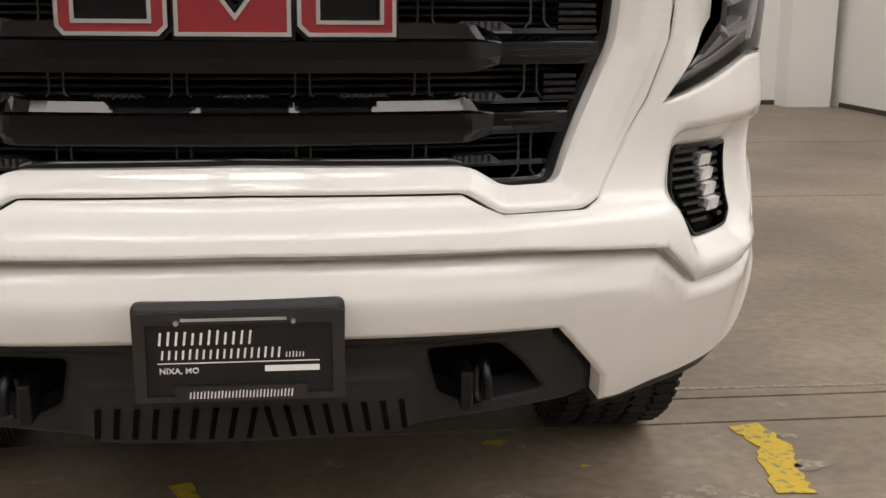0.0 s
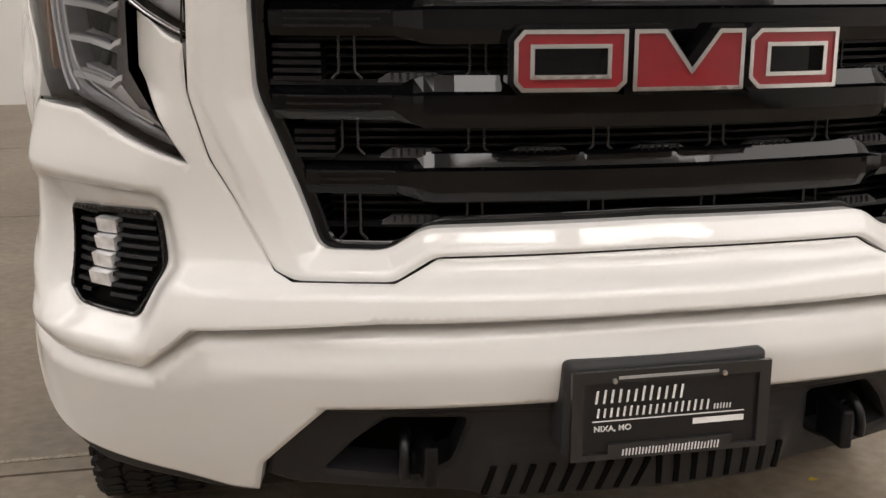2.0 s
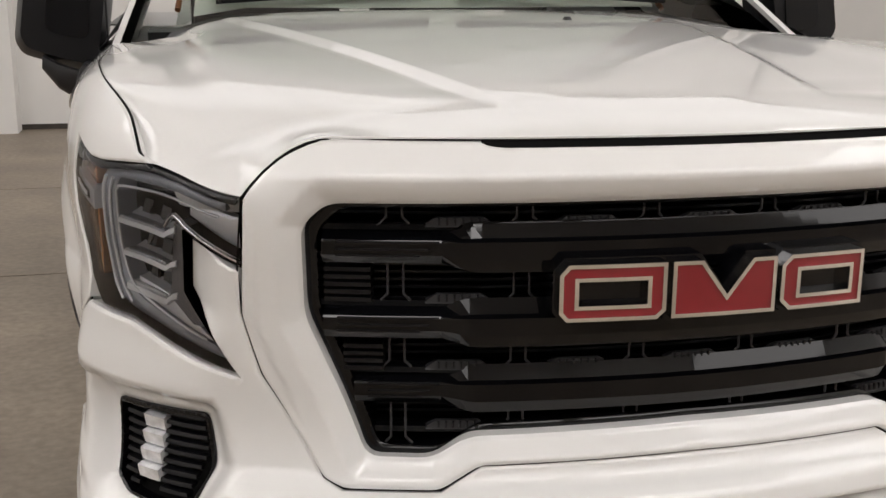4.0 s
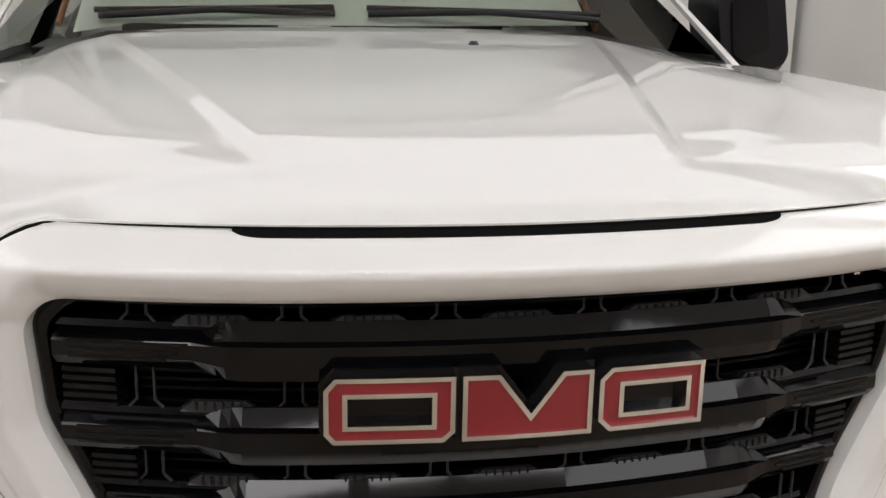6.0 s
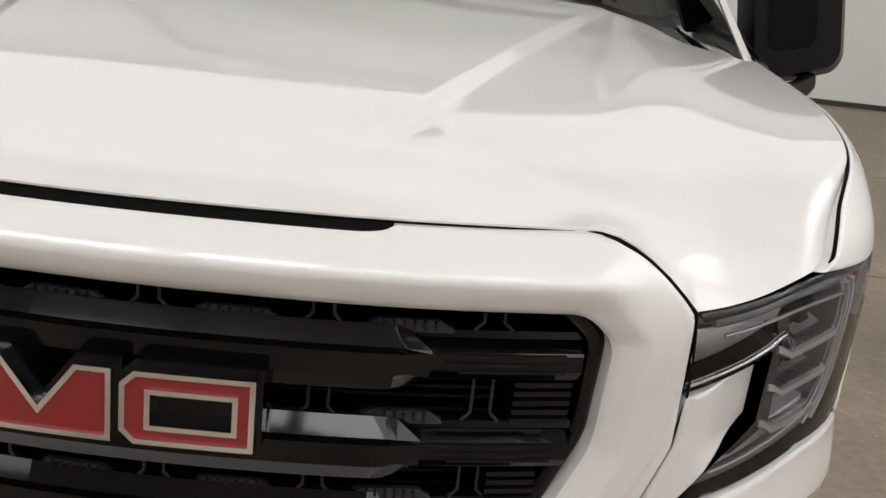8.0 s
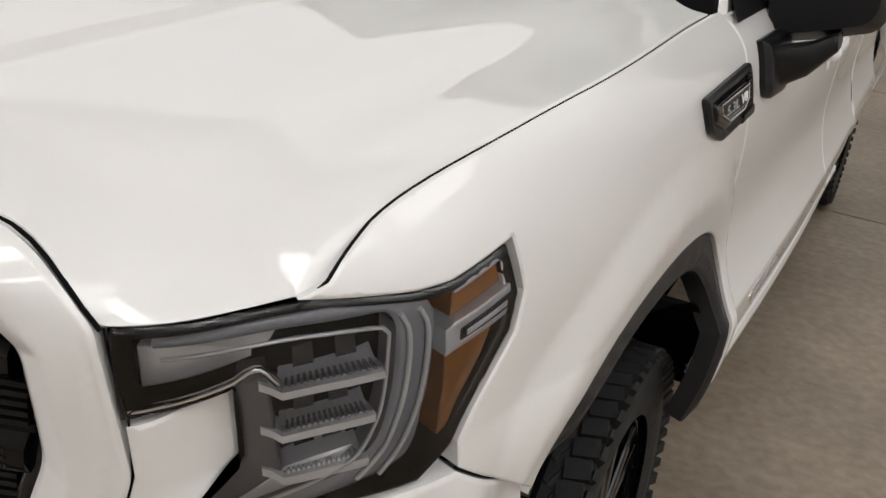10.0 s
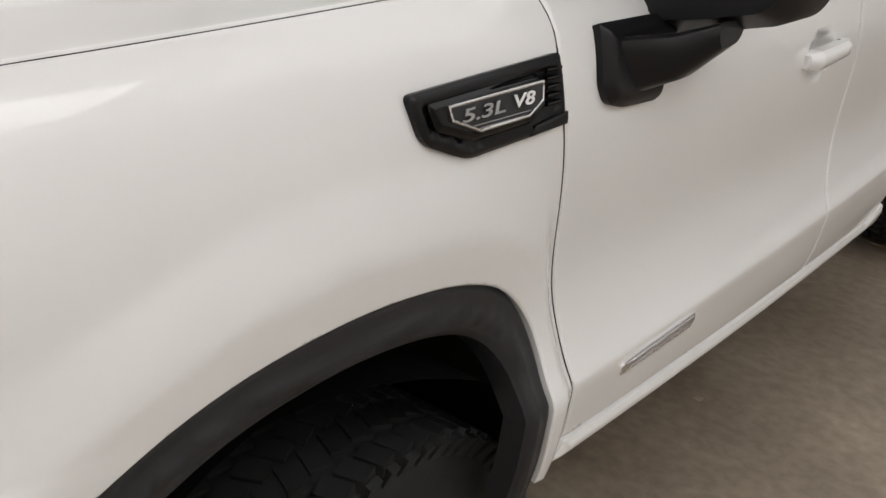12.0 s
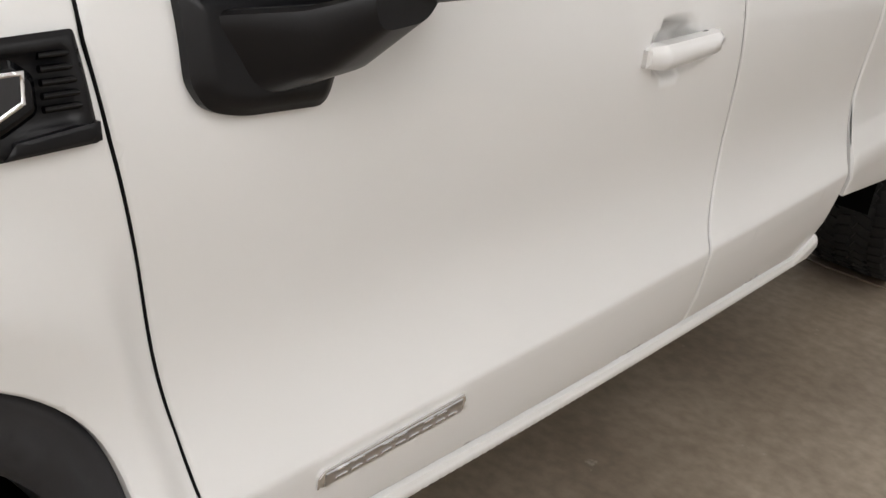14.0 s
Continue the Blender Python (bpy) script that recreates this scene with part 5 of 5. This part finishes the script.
quad_sheet("windshield", [(-0.80, 1.56, 1.345), (0.80, 1.56, 1.345), (0.66, 2.30, 1.86), (-0.66, 2.30, 1.86)], SCREEN, truck, bow=0.10, label="tinted windshield")
# Sheet added behind the glass to give the windshield its pale tone.
PALE_BACKING = material("pale_backing", (0.70, 0.76, 0.69), 0.6, vary=0.03, vscale=3)
SHEET_EDGE = material("brown_edge", (0.22, 0.09, 0.035), 0.6)
backing_sheet = quad_sheet("sun_shade", [(-0.71, 1.632, 1.368), (0.62, 1.632, 1.368), (0.58, 2.30, 1.83), (-0.60, 2.30, 1.83)], PALE_BACKING, truck, bow=0.10, label="pale grey-green sheet added behind the windshield")
for x, m in ((-0.718, -0.606), (0.622, 0.582)):
    tube("shade_edge", [(x, 1.605 - 0.03 * (x > 0), 1.362), (m, 2.27, 1.83)], 0.008, SHEET_EDGE, backing_sheet, "brown edging", sides=8)
quad_sheet("cowl", [(-0.84, 1.47, 1.318), (0.84, 1.47, 1.318), (0.80, 1.60, 1.352), (-0.80, 1.60, 1.352)], SATIN_BLACK, truck, bow=0.10, label="black cowl below the windshield")
quad_sheet("roof", [(-0.66, 2.27, 1.865), (0.66, 2.27, 1.865), (0.66, 3.65, 1.87), (-0.66, 3.65, 1.87)], PAINT, truck, bow=0.03, axis=(0, 0, 1), label="white roof")
quad_sheet("rear_window", [(-0.78, 3.86, 1.30), (0.78, 3.86, 1.30), (0.64, 3.64, 1.86), (-0.64, 3.64, 1.86)], TINTED, truck, label="tinted rear window")
box("dashboard", -0.80, 0.80, 1.72, 2.0, 0.9, 1.30, PLASTIC, truck, "dark grey dashboard", bevel=0.03)
box("cab_floor", -0.82, 0.82, 1.75, 3.8, 0.55, 0.62, DARK, truck)
for x in (-0.40, 0.40):
    for y in (2.35, 3.2):
        box("seat_back", x - 0.26, x + 0.26, y + 0.35, y + 0.50, 0.75, 1.45, GREY_PLASTIC, truck, "dark cloth seat back", bevel=0.05)
        box("seat_cushion", x - 0.26, x + 0.26, y - 0.15, y + 0.40, 0.70, 0.86, GREY_PLASTIC, truck, bevel=0.05)
for s in (1, -1):
    def pillar(name, p0, p1, w, mat=PAINT, depth=0.05):
        bm = bmesh.new()
        rings = []
        for p, k in ((p0, w[0]), (p1, w[1])):
            x, y, z = p
            rings.append([bm.verts.new(form((s * (x + dx), y + dy, z))) for dx, dy in ((0, -k / 2), (0, k / 2), (-depth, k / 2), (-depth, -k / 2))])
        for i in range(4):
            bm.faces.new((rings[0][i], rings[0][(i + 1) % 4], rings[1][(i + 1) % 4], rings[1][i]))
        bm.faces.new(rings[0][::-1])
        bm.faces.new(rings[1])
        part(name, bm, mat, truck, bevel=0.012, smooth=True)

    pillar("a_pillar", (0.965, 1.44, 1.27), (0.71, 2.28, 1.87), (0.035, 0.05), depth=0.018)
    pillar("b_pillar", (1.00, 2.70, 1.27), (0.73, 2.75, 1.87), (0.12, 0.10), SATIN_BLACK)
    pillar("c_pillar", (1.00, 3.74, 1.27), (0.72, 3.62, 1.87), (0.22, 0.18))
    bm = bmesh.new()
    add_box(bm, s * 0.735 - 0.04, s * 0.735 + 0.04, 2.24, 3.68, 1.84, 1.885)
    for v in bm.verts:
        v.co = form(tuple(v.co))
    part("roof_rail", bm, PAINT, truck, bevel=0.015)
    quad_sheet("side_glass", [(s * 0.975, 1.60, 1.285), (s * 0.995, 2.66, 1.285), (s * 0.735, 2.70, 1.85), (s * 0.735, 2.20, 1.80)], TINTED, truck, label="tinted door glass")
    quad_sheet("side_glass", [(s * 0.995, 2.74, 1.285), (s * 0.995, 3.68, 1.285), (s * 0.735, 3.58, 1.85), (s * 0.735, 2.80, 1.85)], TINTED, truck, label="tinted door glass")
    belt = [(2.16, 1.296), (3.35, 1.294), (4.16, 1.292), (4.16, 1.268), (3.35, 1.270), (2.16, 1.272)]
    panel("belt_molding", belt if s > 0 else mir(belt), shift(0.004), SATIN_BLACK, truck, edge=0.003, skirt=0.02, step=0.03)
    # sail panel between the pillar and the glass
    quad_sheet("sail_panel", [(s * 0.99, 1.40, 1.275), (s * 0.995, 1.64, 1.275), (s * 0.93, 1.70, 1.41), (s * 0.95, 1.50, 1.33)], SATIN_BLACK, truck, n=4)
# wipers
for x0, x1, y in ((-0.62, -0.06, 1.545), (0.62, 0.02, 1.525)):
    arm = tube("wiper", [(x0, y + 0.03, 1.385), ((x0 + x1) / 2, y - 0.005, 1.404), (x1, y + 0.01, 1.396)], 0.008, SATIN_BLACK, truck, "black windshield wiper", sides=8)
    tube("wiper_blade", [(x0 * 1.02, y + 0.055, 1.398), (x1, y + 0.035, 1.410)], 0.007, RUBBER, arm, sides=8)
tube("antenna", [(-0.885, 1.40, 1.30), (-0.885, 1.46, 1.80)], 0.003, SATIN_BLACK, truck, "thin black mast antenna", sides=6)
# washer nozzles
for x in (0.22,):
    bm = bmesh.new()
    bmesh.ops.create_cone(bm, cap_ends=True, segments=8, radius1=0.014, radius2=0.008, depth=0.010, matrix=Matrix.Translation((x, 1.24, float(hood_top(np.array(x), np.array(1.24))) + 0.003)))
    part("washer_nozzle", bm, GREY_PLASTIC, truck)

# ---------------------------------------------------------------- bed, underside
# Plain near-black box for the underside; it also blocks light from below.
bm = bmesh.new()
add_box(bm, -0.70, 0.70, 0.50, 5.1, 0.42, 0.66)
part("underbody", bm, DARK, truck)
bm = bmesh.new()
add_box(bm, -0.97, 0.97, 3.42, 5.14, 0.72, 0.80)
part("bed_floor", bm, PLASTIC, truck)
for y0, y1, z1 in ((3.40, 3.44, 1.25), (5.14, 5.19, 1.25)):
    box("bed_wall", -1.0, 1.0, y0, y1, 0.60, z1, PAINT, truck)
box("rear_bumper", -0.98, 0.98, 5.19, 5.33, 0.48, 0.66, SATIN_CHROME, truck, "chrome rear bumper", bevel=0.02)
for s in (1, -1):
    w = [(s * 0.985, 3.84), (s * 0.985, 5.02)]
    box("bed_rail", min(s * 0.90, s * 1.0), max(s * 0.90, s * 1.0), 3.42, 5.16, 1.225, 1.255, SATIN_BLACK, truck)


# ---------------------------------------------------------------- wheels
def wheel(x, y, r, width, s):
    w = thing("wheel_root", "black alloy wheel", "wheel")
    w.name = "wheel"
    w.parent = truck
    n = 72
    prof = [(-0.5, 0.66), (-0.53, 0.76), (-0.53, 0.86), (-0.48, 0.955), (-0.40, 0.985), (0.0, 0.99), (0.40, 0.985), (0.48, 0.955), (0.53, 0.86), (0.53, 0.76), (0.5, 0.66)]
    verts, faces = [], []
    for i in range(n):
        a = 2 * math.pi * i / n
        for o, k in prof:
            verts.append((x + o * width, y + k * r * math.cos(a), r + k * r * math.sin(a)))
    m = len(prof)
    for i in range(n):
        for j in range(m - 1):
            p, q = i * m + j, ((i + 1) % n) * m + j
            faces.append((p, q, q + 1, p + 1))
    tyre = mesh_part("tyre", verts, faces, RUBBER, w, "black all-terrain tyre", smooth=True)
    bm = bmesh.new()
    count = 60
    rnd = random.Random(5)
    for i in range(count):
        for row, (o, ww, ln, off) in enumerate(((-0.42, 0.17, 0.84, 0.0), (-0.21, 0.18, 0.82, 0.45), (0.0, 0.17, 0.80, 0.1), (0.21, 0.18, 0.82, 0.6), (0.42, 0.17, 0.84, 0.25))):
            a = 2 * math.pi * (i + off) / count
            rot = Matrix.Rotation(a, 4, "X")
            half = math.pi * r / count * ln
            mm = Matrix.Translation((x, y, r)) @ rot @ Matrix.Translation((o * width, 0, r * (0.985 if row in (0, 4) else 0.99))) @ Matrix.Rotation(radians((14, -24, 20, -24, 14)[row]), 4, "Z")
            add_box(bm, -ww * width / 2, ww * width / 2, -half, half, -0.012, 0.007, mm)
        for e in (-1, 1):
            a = 2 * math.pi * (i + 0.2) / count
            half = math.pi * r / count * (0.62 if i % 2 else 0.45)
            mm = Matrix.Translation((x, y, r)) @ Matrix.Rotation(a, 4, "X") @ Matrix.Translation((e * 0.505 * width, 0, r * 0.925)) @ Matrix.Rotation(e * radians(22), 4, "Y")
            add_box(bm, -0.005, 0.005, -half, half, -0.024, 0.024, mm)
    part("tread", bm, RUBBER, tyre, bevel=0.0)
    # rim with six split spokes
    bm = bmesh.new()
    for a0, a1, o0, o1 in ((0.665, 0.625, 0.46, 0.44), (0.625, 0.60, 0.44, 0.10), (0.60, 0.60, 0.10, -0.45)):
        for i in range(n):
            q = []
            for j, (k, o) in ((i, (a0, o0)), (i + 1, (a0, o0)), (i + 1, (a1, o1)), (i, (a1, o1))):
                t = 2 * math.pi * j / n
                q.append(bm.verts.new((x + s * o * width, y + k * r * math.cos(t), r + k * r * math.sin(t))))
            bm.faces.new(q)
    bmesh.ops.remove_doubles(bm, verts=bm.verts, dist=1e-5)
    part("rim", bm, GLOSS_BLACK, w, "gloss black rim", smooth=True)
    for i in range(6):
        for side in (-1, 1):
            a = 2 * math.pi * (i / 6) + side * 0.16
            bm = bmesh.new()
            mm = Matrix.Translation((x + s * 0.36 * width, y, r)) @ Matrix.Rotation(a, 4, "X")
            add_box(bm, -0.018, 0.018, -0.016, 0.016, 0.05, 0.625 * r, mm)
            part("spoke", bm, GLOSS_BLACK, w, bevel=0.006)
    bm = bmesh.new()
    bmesh.ops.create_cone(bm, cap_ends=True, segments=24, radius1=0.085, radius2=0.075, depth=0.06, matrix=Matrix.Translation((x + s * 0.34 * width, y, r)) @ Matrix.Rotation(radians(90), 4, "Y"))
    part("hub", bm, GLOSS_BLACK, w, bevel=0.006)
    bm = bmesh.new()
    bmesh.ops.create_cone(bm, cap_ends=True, segments=32, radius1=0.19, radius2=0.19, depth=0.03, matrix=Matrix.Translation((x - s * 0.1 * width, y, r)) @ Matrix.Rotation(radians(90), 4, "Y"))
    part("brake_disc", bm, SATIN_CHROME, w, "steel brake disc")
    return w


for s in (1, -1):
    wheel(0.800 if s > 0 else -0.760, 1.05, 0.367, 0.245, s)
    wheel(s * 0.86, 4.36, 0.385, 0.25, s)
    # wheel well liners
    for yc, r in ((0.91, 0.455), (4.23, 0.47)):
        verts, faces, n = [], [], 20
        for i in range(n + 1):
            a = math.pi * (i / n * 0.95 + 0.09)
            rim = 0.97 if yc > 2 else float(np.interp(math.cos(a), [-0.2, 0.35], [0.91, 0.98])) - 0.035 * (s < 0)
            for xx in (rim, 0.58):
                verts.append((s * xx, yc + r * math.cos(a), 0.44 + r * math.sin(a)))
        faces = [(2 * i, 2 * i + 1, 2 * i + 3, 2 * i + 2) for i in range(n)]
        c = len(verts)
        verts += [(s * 0.60, yc, 0.42)]
        faces += [(c, 2 * i + 1, 2 * i + 3) for i in range(n)]
        # black box added behind the tyre, standing in for the shadow underneath
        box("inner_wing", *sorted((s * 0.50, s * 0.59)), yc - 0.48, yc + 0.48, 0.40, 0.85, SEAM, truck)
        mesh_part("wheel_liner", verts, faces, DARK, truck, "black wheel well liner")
